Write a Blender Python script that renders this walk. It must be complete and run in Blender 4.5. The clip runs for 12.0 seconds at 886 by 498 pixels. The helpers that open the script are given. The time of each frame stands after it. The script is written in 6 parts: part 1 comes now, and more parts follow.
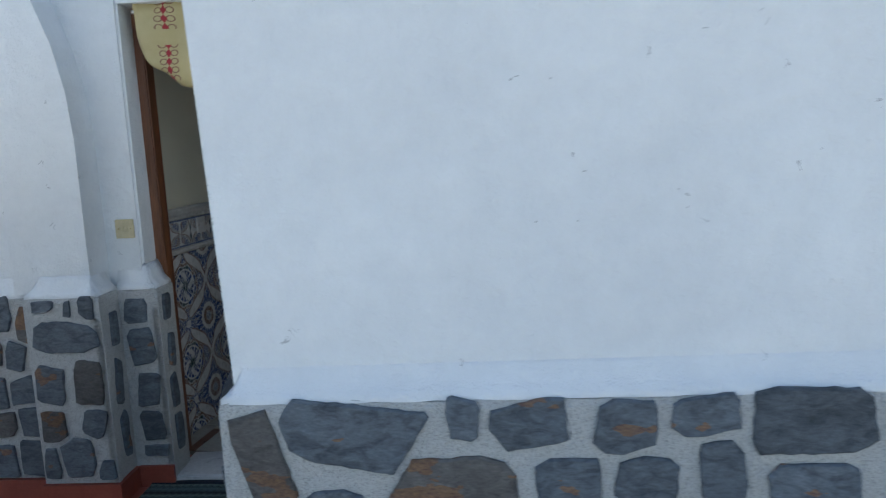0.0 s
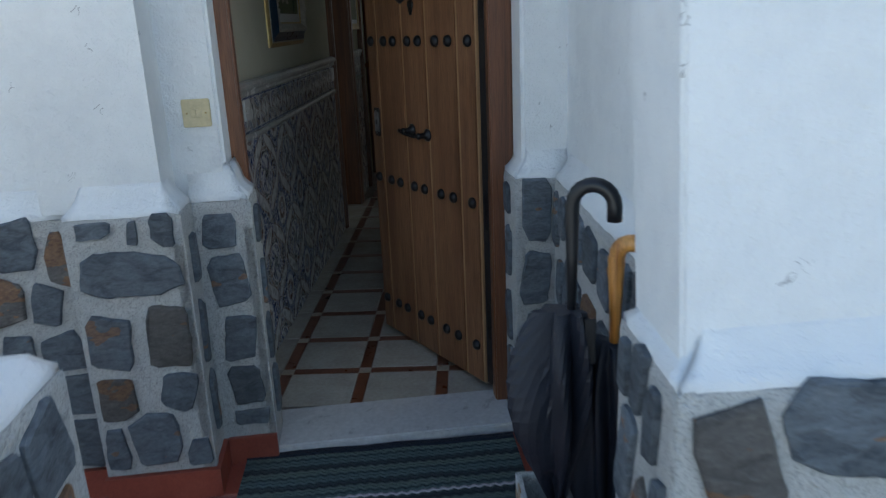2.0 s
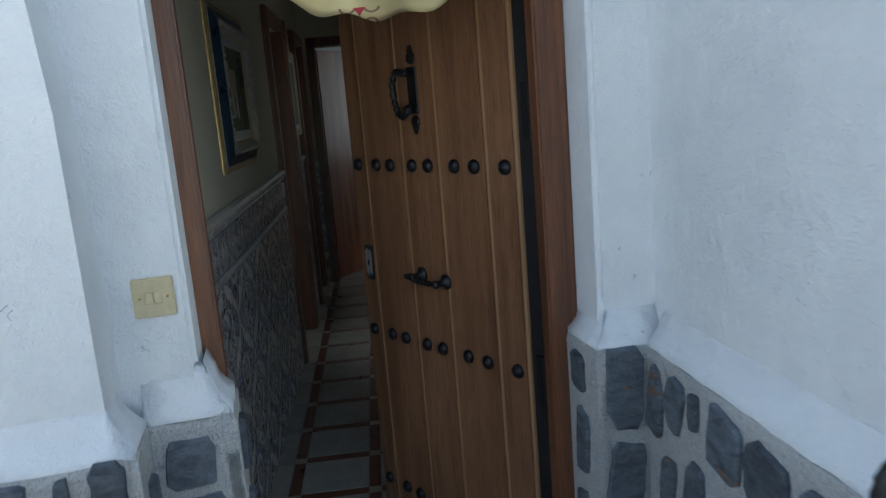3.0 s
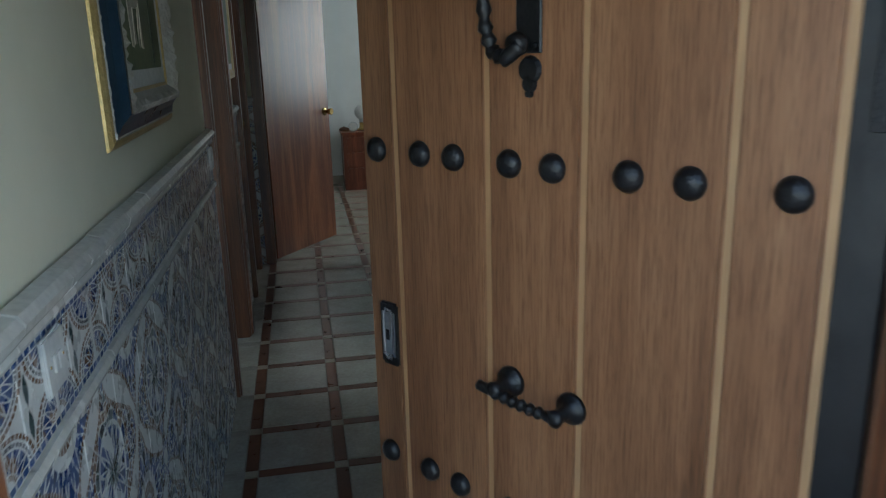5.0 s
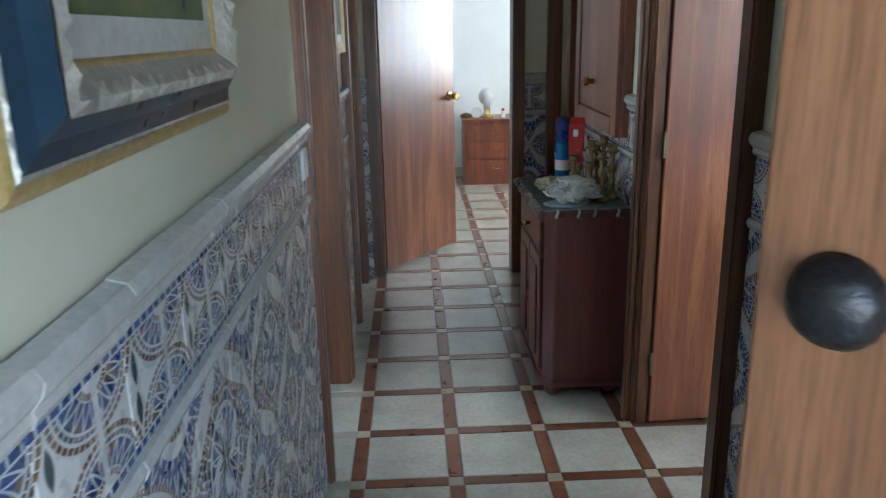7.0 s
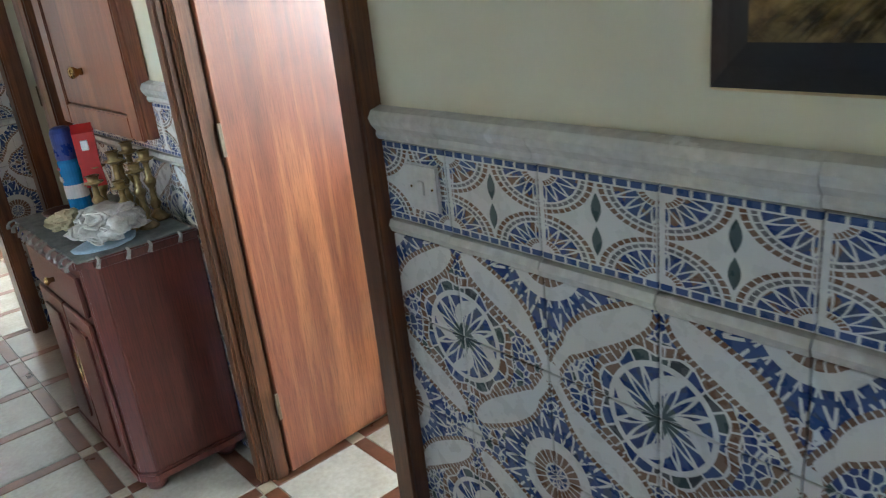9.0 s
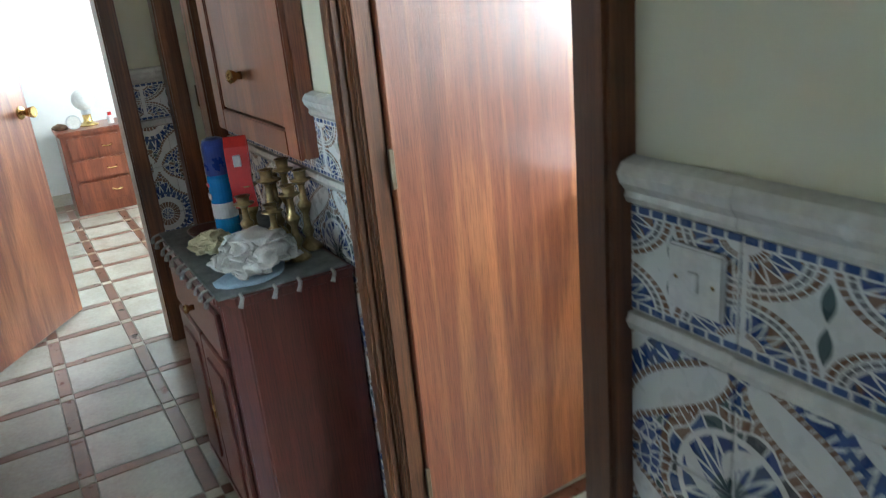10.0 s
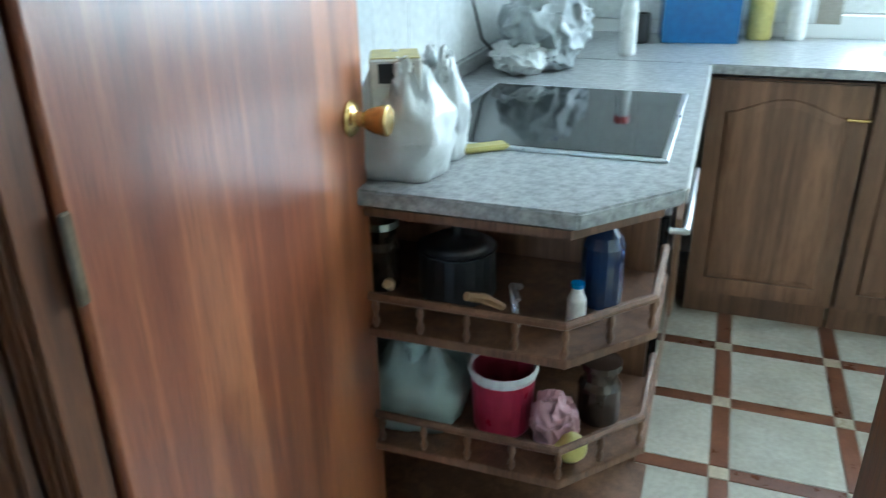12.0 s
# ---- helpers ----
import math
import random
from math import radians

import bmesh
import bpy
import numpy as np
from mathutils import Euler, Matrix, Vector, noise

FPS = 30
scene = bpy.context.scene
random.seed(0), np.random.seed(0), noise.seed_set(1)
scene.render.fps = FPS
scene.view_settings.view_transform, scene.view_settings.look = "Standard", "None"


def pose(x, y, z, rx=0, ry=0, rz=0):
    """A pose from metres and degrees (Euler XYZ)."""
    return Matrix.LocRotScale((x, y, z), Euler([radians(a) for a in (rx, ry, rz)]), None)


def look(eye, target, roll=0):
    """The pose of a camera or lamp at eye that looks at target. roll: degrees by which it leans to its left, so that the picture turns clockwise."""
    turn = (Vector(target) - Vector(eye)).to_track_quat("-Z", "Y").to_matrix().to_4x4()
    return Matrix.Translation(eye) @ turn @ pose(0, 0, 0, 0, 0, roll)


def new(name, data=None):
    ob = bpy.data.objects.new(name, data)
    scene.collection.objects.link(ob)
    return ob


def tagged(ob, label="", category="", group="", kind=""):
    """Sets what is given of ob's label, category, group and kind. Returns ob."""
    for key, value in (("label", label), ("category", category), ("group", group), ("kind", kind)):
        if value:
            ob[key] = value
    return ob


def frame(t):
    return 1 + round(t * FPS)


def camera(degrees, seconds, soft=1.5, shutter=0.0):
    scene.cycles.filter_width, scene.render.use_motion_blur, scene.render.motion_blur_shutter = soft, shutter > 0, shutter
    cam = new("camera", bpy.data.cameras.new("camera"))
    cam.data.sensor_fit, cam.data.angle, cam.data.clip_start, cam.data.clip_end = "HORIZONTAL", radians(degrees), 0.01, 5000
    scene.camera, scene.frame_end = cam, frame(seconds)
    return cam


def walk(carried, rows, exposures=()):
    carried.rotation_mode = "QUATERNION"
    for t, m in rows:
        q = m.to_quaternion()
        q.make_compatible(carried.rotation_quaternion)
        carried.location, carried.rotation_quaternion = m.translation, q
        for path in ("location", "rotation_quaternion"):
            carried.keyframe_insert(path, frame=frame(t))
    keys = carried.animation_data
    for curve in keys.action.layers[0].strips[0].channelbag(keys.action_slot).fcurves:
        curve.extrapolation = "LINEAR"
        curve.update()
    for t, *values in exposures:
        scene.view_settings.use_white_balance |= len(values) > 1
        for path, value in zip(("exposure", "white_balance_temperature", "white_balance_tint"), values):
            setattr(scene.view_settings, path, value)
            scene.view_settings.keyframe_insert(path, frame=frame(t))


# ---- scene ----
cam = camera(60.8, 12.0, soft=1.2, shutter=0.35)
PATH = [
    (0.0, (0.838, 0.225, 1.516), (0.425, 2.159, 1.215), -2.7),
    (0.5, (0.484, 0.304, 1.467), (0.13, 2.249, 1.166), -1.7),
    (1.0, (0.114, 0.397, 1.449), (-0.127, 2.352, 1.102), -1.6),
    (1.5, (-0.208, 0.574, 1.429), (-0.34, 2.498, 0.901), -3.2),
    (2.0, (-0.418, 0.892, 1.405), (-0.49, 2.804, 0.826), -2.5),
    (2.5, (-0.612, 1.262, 1.476), (-0.543, 3.213, 1.041), -3.3),
    (2.7, (-0.665, 1.402, 1.521), (-0.565, 3.363, 1.141), -4.1),
    (4.3, (-0.996, 2.449, 1.509), (-0.629, 4.369, 1.085), -3.3),
    (4.5, (-0.979, 2.579, 1.495), (-0.62, 4.492, 1.037), -2.9),
    (5.0, (-0.936, 2.887, 1.503), (-0.591, 4.787, 0.984), -1.6),
    (5.5, (-0.958, 3.155, 1.494), (-0.663, 5.057, 0.95), -1.6),
    (6.0, (-0.968, 3.45, 1.509), (-0.808, 5.369, 0.967), -1.6),
    (6.5, (-0.979, 3.711, 1.509), (-0.93, 5.635, 0.965), -1.4),
    (6.7, (-0.986, 3.786, 1.486), (-0.951, 5.708, 0.936), -1.1),
    (8.3, (-0.989, 4.369, 1.403), (-0.264, 6.129, 0.789), -4.8),
    (8.5, (-0.981, 4.419, 1.413), (-0.114, 6.103, 0.769), -5.8),
    (9.0, (-0.962, 4.567, 1.434), (0.224, 6.013, 0.725), -6.4),
    (9.5, (-0.952, 4.727, 1.427), (0.077, 6.279, 0.698), -6.5),
    (10.0, (-0.83, 4.991, 1.435), (0.085, 6.637, 0.763), -5.5),
    (10.5, (-0.742, 5.249, 1.44), (0.220, 6.888, 0.816), -2.7),
    (11.0, (-0.739, 5.503, 1.454), (0.483, 6.915, 0.737), -4.2),
    (11.5, (-0.68, 5.75, 1.375), (0.806, 6.804, 0.549), -2.7),
    (12.0, (-0.598, 5.906, 1.335), (1.118, 6.537, 0.524), -1.0),
]
EXPOSURES = [(0.0, 0.65, 6300, 7), (1.5, 0.75, 6250, 5), (2.7, 1.1, 6250, 5), (4.3, 1.1, 6200, 6), (5.0, 2.3, 6050, 0), (5.6, 3.6, 5900, 0), (6.6, 4.1, 5850, 3), (8.4, 5.05, 6400, 8), (9.4, 5.4, 6200, 5), (10.0, 5.0, 6050, 2), (11.0, 4.45, 5800, 0), (11.5, 4.5, 5900, 1), (12.0, 4.35, 5450, -3)]
walk(cam, [(t, look(eye, target, roll)) for t, eye, target, roll in PATH], EXPOSURES)

# ---- daylight ----
world = bpy.data.worlds.new("sky")
scene.world = world
world.use_nodes = True
wn = world.node_tree
sky = wn.nodes.new("ShaderNodeTexSky")
sky.sky_type, sky.sun_disc = "NISHITA", False
sky.sun_elevation, sky.sun_rotation = radians(52), radians(20)
wn.links.new(sky.outputs[0], wn.nodes["Background"].inputs[0])
wn.nodes["Background"].inputs[1].default_value = 0.15
sun = new("sun", bpy.data.lights.new("sun", "SUN"))
sun.data.energy, sun.data.angle, sun.data.color = 5.0, radians(0.5), (1.0, 0.95, 0.87)
sun.matrix_world = look((1.7, 4.7, 6.4), (0, 0, 0))


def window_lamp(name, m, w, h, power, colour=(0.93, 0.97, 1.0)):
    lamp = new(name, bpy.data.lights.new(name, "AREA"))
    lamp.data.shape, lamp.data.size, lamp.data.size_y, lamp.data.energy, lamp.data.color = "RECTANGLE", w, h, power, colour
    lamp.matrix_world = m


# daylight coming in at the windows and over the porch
window_lamp("kitchen_daylight", look((2.46, 4.85, 1.6), (0, 4.9, 1.3)), 1.1, 1.15, 2.9, (0.84, 0.93, 1.0))
window_lamp("bedroom_daylight", look((1.36, 10.0, 1.6), (-1, 10.0, 1.2)), 1.6, 1.3, 1.45, (0.90, 0.96, 1.0))
# fill lamp added in the unseen west room to brighten the corridor
window_lamp("west_room_fill", look((-3.8, 6.6, 1.6), (-1, 6.6, 1.2)), 1.2, 1.2, 0.5, (0.90, 0.96, 1.0))
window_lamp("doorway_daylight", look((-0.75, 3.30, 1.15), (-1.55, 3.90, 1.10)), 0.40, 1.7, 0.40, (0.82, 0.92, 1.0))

# ---- materials ----
def nodes_of(name):
    m = bpy.data.materials.new(name)
    m.use_nodes = True
    t = m.node_tree
    return m, t, t.nodes["Principled BSDF"]


def noise_tex(t, vec, scale, detail=4.0, rough=0.55, distort=0.0):
    n = t.nodes.new("ShaderNodeTexNoise")
    n.inputs["Scale"].default_value, n.inputs["Detail"].default_value = scale, detail
    n.inputs["Roughness"].default_value, n.inputs["Distortion"].default_value = rough, distort
    t.links.new(vec, n.inputs["Vector"])
    return n.outputs[0]


def ramp(t, fac, stops):
    r = t.nodes.new("ShaderNodeValToRGB")
    while len(r.color_ramp.elements) < len(stops):
        r.color_ramp.elements.new(0.5)
    for e, (p, c) in zip(r.color_ramp.elements, stops):
        e.position, e.color = p, (*c, 1)
    t.links.new(fac, r.inputs[0])
    return r.outputs[0]


def mixc(t, fac, a, b, mode="MIX"):
    n = t.nodes.new("ShaderNodeMix")
    n.data_type, n.blend_type = "RGBA", mode
    for sock, v in ((n.inputs[0], fac), (n.inputs[6], a), (n.inputs[7], b)):
        if isinstance(v, (int, float)):
            sock.default_value = v
        elif isinstance(v, tuple):
            sock.default_value = (*v, 1)
        else:
            t.links.new(v, sock)
    return n.outputs[2]


def calc(t, op, a, b=0.0, c=0.0):
    n = t.nodes.new("ShaderNodeMath")
    n.operation = op
    for sock, v in zip(n.inputs, (a, b, c)):
        if isinstance(v, (int, float)):
            sock.default_value = v
        else:
            t.links.new(v, sock)
    return n.outputs[0]


def coords(t, stretch=(1, 1, 1), world_space=False):
    if world_space:
        src = t.nodes.new("ShaderNodeNewGeometry").outputs["Position"]
    else:
        src = t.nodes.new("ShaderNodeTexCoord").outputs["Object"]
    mp = t.nodes.new("ShaderNodeMapping")
    mp.inputs["Scale"].default_value = stretch
    t.links.new(src, mp.inputs["Vector"])
    return mp.outputs[0]


def bump(t, p, height, strength, dist=0.01):
    b = t.nodes.new("ShaderNodeBump")
    b.inputs["Strength"].default_value, b.inputs["Distance"].default_value = strength, dist
    t.links.new(height, b.inputs["Height"])
    t.links.new(b.outputs[0], p.inputs["Normal"])


def surface(name, lo, hi, scale=6, rough=0.6, grain=80, relief=0.2, metal=0.0, coat=0.0, stretch=(1, 1, 1), vary=0.0, spread=0.25, distort=0.0, spec=0.5, world_space=False, trans=0.0, dist=0.004):
    """A grained surface: two noises for colour, one for relief and gloss."""
    m, t, p = nodes_of(name)
    v = coords(t, stretch, world_space)
    a = noise_tex(t, v, scale, 5, 0.6, distort)
    f = noise_tex(t, v, grain, 3)
    c = ramp(t, a, [(0.5 - spread, lo), (0.5 + spread, hi)])
    fine = ramp(t, f, [(0.3, (0.82, 0.82, 0.82)), (0.7, (1.0, 1.0, 1.0))])
    c = mixc(t, 1.0, c, fine, "MULTIPLY")
    if vary:
        r = t.nodes.new("ShaderNodeObjectInfo").outputs["Random"]
        g = calc(t, "MULTIPLY_ADD", r, vary, 1 - vary * 0.6)
        h = t.nodes.new("ShaderNodeHueSaturation")
        t.links.new(g, h.inputs["Value"])
        t.links.new(c, h.inputs["Color"])
        c = h.outputs[0]
    t.links.new(c, p.inputs["Base Color"])
    p.inputs["Metallic"].default_value, p.inputs["Coat Weight"].default_value = metal, coat
    p.inputs["Specular IOR Level"].default_value, p.inputs["Transmission Weight"].default_value = spec, trans
    p.inputs["Coat Roughness"].default_value = 0.12
    t.links.new(calc(t, "MULTIPLY_ADD", a, 0.2, rough - 0.1), p.inputs["Roughness"])
    if relief:
        bump(t, p, calc(t, "MULTIPLY_ADD", a, 1.5, f), relief, dist)
    return m


def plaster(name, lo, hi, lumps=9, relief=0.35, scratch=0.0, grit=0.0):
    m, t, p = nodes_of(name)
    v = coords(t, world_space=True)
    big = noise_tex(t, v, 1.3, 3)
    mid = noise_tex(t, v, lumps, 5, 0.65)
    fine = calc(t, "ADD", noise_tex(t, v, 160, 3), calc(t, "MULTIPLY", noise_tex(t, v, 48, 4, 0.7), 1.6))
    c = ramp(t, calc(t, "MULTIPLY_ADD", mid, 0.4, calc(t, "MULTIPLY", big, 0.6)), [(0.3, lo), (0.65, hi)])
    if scratch:
        w = t.nodes.new("ShaderNodeTexVoronoi")
        w.feature, w.inputs["Scale"].default_value = "DISTANCE_TO_EDGE", 36
        t.links.new(mixc(t, 0.35, v, noise_tex(t, v, 3.5, 4)), w.inputs["Vector"])
        crack = calc(t, "MULTIPLY", calc(t, "LESS_THAN", w.outputs["Distance"], 0.028), calc(t, "GREATER_THAN", noise_tex(t, v, 12, 2), 0.70))
        c = mixc(t, calc(t, "MULTIPLY", crack, scratch), c, (0.30, 0.30, 0.30))
    if grit:
        speck = ramp(t, noise_tex(t, v, 210, 2, 0.7), [(0.34, (0.55, 0.55, 0.54)), (0.5, (1.0, 1.0, 1.0))])
        c = mixc(t, grit, c, speck, "MULTIPLY")
    t.links.new(c, p.inputs["Base Color"])
    p.inputs["Roughness"].default_value = 0.82
    p.inputs["Specular IOR Level"].default_value = 0.25
    bump(t, p, calc(t, "MULTIPLY_ADD", mid, 3.0, calc(t, "MULTIPLY", fine, 0.6)), relief, 0.006)
    return m


def stone_mat(name, lo, hi, rust=0.0):
    m, t, p = nodes_of(name)
    v = coords(t, (1, 1, 2.2), True)
    a = noise_tex(t, v, 14, 7, 0.68, 0.8)
    b = noise_tex(t, v, 70, 4, 0.7)
    c = ramp(t, a, [(0.28, lo), (0.52, hi), (0.75, tuple(min(1, x * 1.5) for x in hi))])
    c = mixc(t, 1.0, c, ramp(t, b, [(0.3, (0.65, 0.65, 0.65)), (0.7, (1.05, 1.05, 1.05))]), "MULTIPLY")
    r = t.nodes.new("ShaderNodeObjectInfo").outputs["Random"]
    spot = noise_tex(t, v, 6, 3)
    k = calc(t, "GREATER_THAN", calc(t, "MULTIPLY_ADD", r, 0.16, spot), 0.77 - rust)
    c = mixc(t, calc(t, "MULTIPLY", k, 0.75), c, ramp(t, b, [(0.3, (0.10, 0.04, 0.03)), (0.7, (0.30, 0.16, 0.06))]))
    hs = t.nodes.new("ShaderNodeHueSaturation")
    t.links.new(calc(t, "MULTIPLY_ADD", r, 0.5, 0.72), hs.inputs["Value"])
    t.links.new(c, hs.inputs["Color"])
    t.links.new(hs.outputs[0], p.inputs["Base Color"])
    p.inputs["Roughness"].default_value = 0.72
    bump(t, p, calc(t, "MULTIPLY_ADD", a, 2.0, b), 0.7, 0.006)
    return m


def azulejo(name, border=False):
    """Glazed tile with a mosaic rosette print, one rosette to four tiles."""
    m, t, p = nodes_of(name)
    g = t.nodes.new("ShaderNodeNewGeometry").outputs["Position"]
    s = t.nodes.new("ShaderNodeSeparateXYZ")
    t.links.new(g, s.inputs[0])
    along = calc(t, "SUBTRACT", calc(t, "ADD", s.outputs[0], s.outputs[1]), TILE_Y0 + RIGHT_X)
    P, Q = calc(t, "DIVIDE", along, AZ), calc(t, "DIVIDE", calc(t, "SUBTRACT", s.outputs[2], TILE_Z0), AZ)
    vor = t.nodes.new("ShaderNodeTexVoronoi")
    vor.feature, vor.inputs["Scale"].default_value = "DISTANCE_TO_EDGE", 66
    t.links.new(g, vor.inputs["Vector"])
    grout = calc(t, "LESS_THAN", vor.outputs["Distance"], 0.085)
    cell = t.nodes.new("ShaderNodeTexVoronoi")
    cell.inputs["Scale"].default_value = 66
    t.links.new(g, cell.inputs["Vector"])
    pick = t.nodes.new("ShaderNodeSeparateColor")
    t.links.new(cell.outputs["Color"], pick.inputs[0])
    white, blue, brown, green = (0.66, 0.67, 0.65), (0.028, 0.058, 0.20), (0.20, 0.12, 0.08), (0.06, 0.095, 0.10)

    def near(x):
        return calc(t, "SUBTRACT", x, calc(t, "ROUND", x))

    def disc(x, y):
        return calc(t, "SQRT", calc(t, "ADD", calc(t, "MULTIPLY", x, x), calc(t, "MULTIPLY", y, y)))

    def band(x, mid, half):
        return calc(t, "LESS_THAN", calc(t, "ABSOLUTE", calc(t, "SUBTRACT", x, mid)), half)
    def polar(r, th, step, n):
        """Mosaic chips set in rings: the joints' mask, and a random value for each chip."""
        ri = calc(t, "FLOOR", calc(t, "DIVIDE", r, step))
        turn = calc(t, "ADD", calc(t, "MULTIPLY", th, n / (2 * math.pi)), calc(t, "MULTIPLY", ri, 0.5))
        j1 = calc(t, "LESS_THAN", calc(t, "FRACT", calc(t, "DIVIDE", r, step)), 0.20)
        j2 = calc(t, "LESS_THAN", calc(t, "FRACT", turn), calc(t, "DIVIDE", 0.07, calc(t, "ADD", r, 0.10)))
        wn_ = t.nodes.new("ShaderNodeTexWhiteNoise")
        cv = t.nodes.new("ShaderNodeCombineXYZ")
        t.links.new(ri, cv.inputs[0])
        t.links.new(calc(t, "FLOOR", turn), cv.inputs[1])
        t.links.new(cv.outputs[0], wn_.inputs["Vector"])
        return calc(t, "MAXIMUM", j1, j2), wn_.outputs["Value"]
    def less(x, y):
        return calc(t, "LESS_THAN", x, y)

    def more(x, y):
        return calc(t, "GREATER_THAN", x, y)

    def times(x, y):
        return calc(t, "MULTIPLY", x, y)

    def plus(x, y):
        return calc(t, "ADD", x, y)

    def dashed(th, n, gap=0.2):
        """Chips along an arc: 1 on a chip, 0 in its joint."""
        return more(calc(t, "FRACT", times(th, n / (2 * math.pi))), gap)

    def zigzag(th, n, r, r0, r1, wide):
        """White leads running to and fro between two rings."""
        saw = calc(t, "ABSOLUTE", calc(t, "SUBTRACT", times(calc(t, "FRACT", times(th, n / (2 * math.pi))), 2.0), 1.0))
        return less(calc(t, "ABSOLUTE", calc(t, "SUBTRACT", saw, calc(t, "DIVIDE", calc(t, "SUBTRACT", r, r0), r1 - r0))), wide)

    def chips(fac, stops):
        out = ramp(t, fac, stops)
        out.node.color_ramp.interpolation = "CONSTANT"
        return out
    deep = (0.038, 0.082, 0.22)
    blues = chips(pick.outputs[0], [(0.0, blue), (0.40, deep), (0.80, (0.055, 0.08, 0.15))])
    c = mixc(t, grout, blues, white)
    if not border:
        A, B = times(plus(P, Q), 0.5), times(calc(t, "SUBTRACT", P, Q), 0.5)
        fa, fb = near(A), near(B)
        r, th = times(disc(fa, fb), 1.414), calc(t, "ADD", calc(t, "ARCTAN2", fb, fa), math.pi)
        odd = more(calc(t, "ABSOLUTE", near(times(plus(calc(t, "ROUND", A), calc(t, "ROUND", B)), 0.5))), 0.25)
        ha, hb = near(plus(A, 0.5)), near(plus(B, 0.5))
        rh = times(disc(ha, hb), 1.414)
        # the ground between the figures
        mixed = chips(pick.outputs[1], [(0.0, blue), (0.5, deep), (0.80, green), (0.92, brown)])
        ground = mixc(t, grout, mixed, white)
        # the large rosette: scalloped brown rim, dark chips, four white commas on a blue heart
        lobe = plus(r, times(calc(t, "COSINE", times(th, 8.0)), 0.030))
        joint, chip = polar(r, th, 0.105, 20)
        rose = mixc(t, joint, chips(chip, [(0.0, green), (0.34, (0.07, 0.08, 0.09)), (0.5, deep), (0.72, brown), (0.88, blue)]), white)
        heart = mixc(t, zigzag(th, 16, r, 0.12, 0.40, 0.20), mixc(t, less(r, 0.15), blues, green), white)
        rose = mixc(t, less(r, 0.40), rose, heart)
        rose = mixc(t, band(r, 0.41, 0.016), rose, white)
        rose = mixc(t, times(band(lobe, 0.56, 0.036), dashed(th, 44)), mixc(t, band(lobe, 0.56, 0.055), rose, white), brown)
        turn = plus(th, times(r, 3.0))
        comma = more(calc(t, "COSINE", times(turn, 4.0)), calc(t, "MULTIPLY_ADD", calc(t, "ABSOLUTE", calc(t, "SUBTRACT", r, 0.26)), 5.5, 0.15))
        rose = mixc(t, times(comma, band(r, 0.25, 0.15)), rose, white)
        rose = mixc(t, less(calc(t, "MINIMUM", calc(t, "ABSOLUTE", near(P)), calc(t, "ABSOLUTE", near(Q))), 0.009), rose, white)
        # the small fan: a white crescent round brown chips
        fan = mixc(t, zigzag(th, 22, r, 0.34, 0.60, 0.17), blues, white)
        fan = mixc(t, less(r, 0.36), fan, white)
        fan = mixc(t, times(band(r, 0.19, 0.06), dashed(th, 22)), fan, brown)
        fan = mixc(t, times(less(r, 0.11), more(r, 0.03)), fan, mixc(t, zigzag(th, 10, r, 0.03, 0.11, 0.25), deep, white))
        fan = mixc(t, times(band(r, 0.44, 0.02), dashed(th, 30)), fan, deep)
        figure = mixc(t, odd, rose, fan)
        c = mixc(t, less(r, 0.60), ground, figure)
        # white leaves that curl out of each four-pointed crossing
        for d, keep, go in ((ha, A, B), (hb, B, A)):
            home = plus(calc(t, "ROUND", plus(keep, 0.5)), -0.5)
            e = times(near(times(plus(plus(go, home), -1.0), 0.5)), 2.0)
            reach = calc(t, "ABSOLUTE", e)
            span = calc(t, "DIVIDE", plus(reach, -0.54), 0.33)
            swell = times(calc(t, "SQRT", calc(t, "MAXIMUM", calc(t, "SUBTRACT", 1.0, times(span, span)), 0.0)), 0.082)
            swell = calc(t, "MAXIMUM", swell, times(less(reach, 0.36), 0.026))
            curl = plus(d, times(calc(t, "SINE", times(e, 1.7 * math.pi)), 0.050))
            off = calc(t, "SUBTRACT", calc(t, "ABSOLUTE", curl), swell)
            chip_on = dashed(times(e, 2 * math.pi), 26, 0.22)
            c = mixc(t, times(times(less(off, 0.040), more(swell, 0.0)), less(reach, 0.88)), c, mixc(t, chip_on, white, brown))
            c = mixc(t, times(less(off, 0.008), more(swell, 0.0)), c, white)
        c = mixc(t, less(rh, 0.10), c, white)
    else:
        V = calc(t, "DIVIDE", calc(t, "SUBTRACT", s.outputs[2], BORDER_Z0), BORDER_Z1 - BORDER_Z0)
        x, um = times(calc(t, "ABSOLUTE", near(P)), 2.0), near(plus(P, 0.5))
        vv = calc(t, "SUBTRACT", V, 0.5)
        inner = calc(t, "DIVIDE", calc(t, "SUBTRACT", 0.5, calc(t, "ABSOLUTE", vv)), 0.5)
        y = calc(t, "SUBTRACT", inner, 0.12)
        # a quarter fan in each corner leaves a white four-pointed star between
        r, th = disc(x, times(y, 1.12)), calc(t, "ARCTAN2", y, x)
        c = mixc(t, times(band(r, 0.93, 0.045), dashed(th, 44)), white, brown)
        c = mixc(t, times(band(r, 0.80, 0.035), dashed(th, 40)), c, (0.16, 0.16, 0.17))
        fanned = mixc(t, zigzag(th, 18, r, 0.36, 0.72, 0.17), mixc(t, more(pick.outputs[1], 0.86), blues, brown), white)
        c = mixc(t, band(r, 0.54, 0.18), c, fanned)
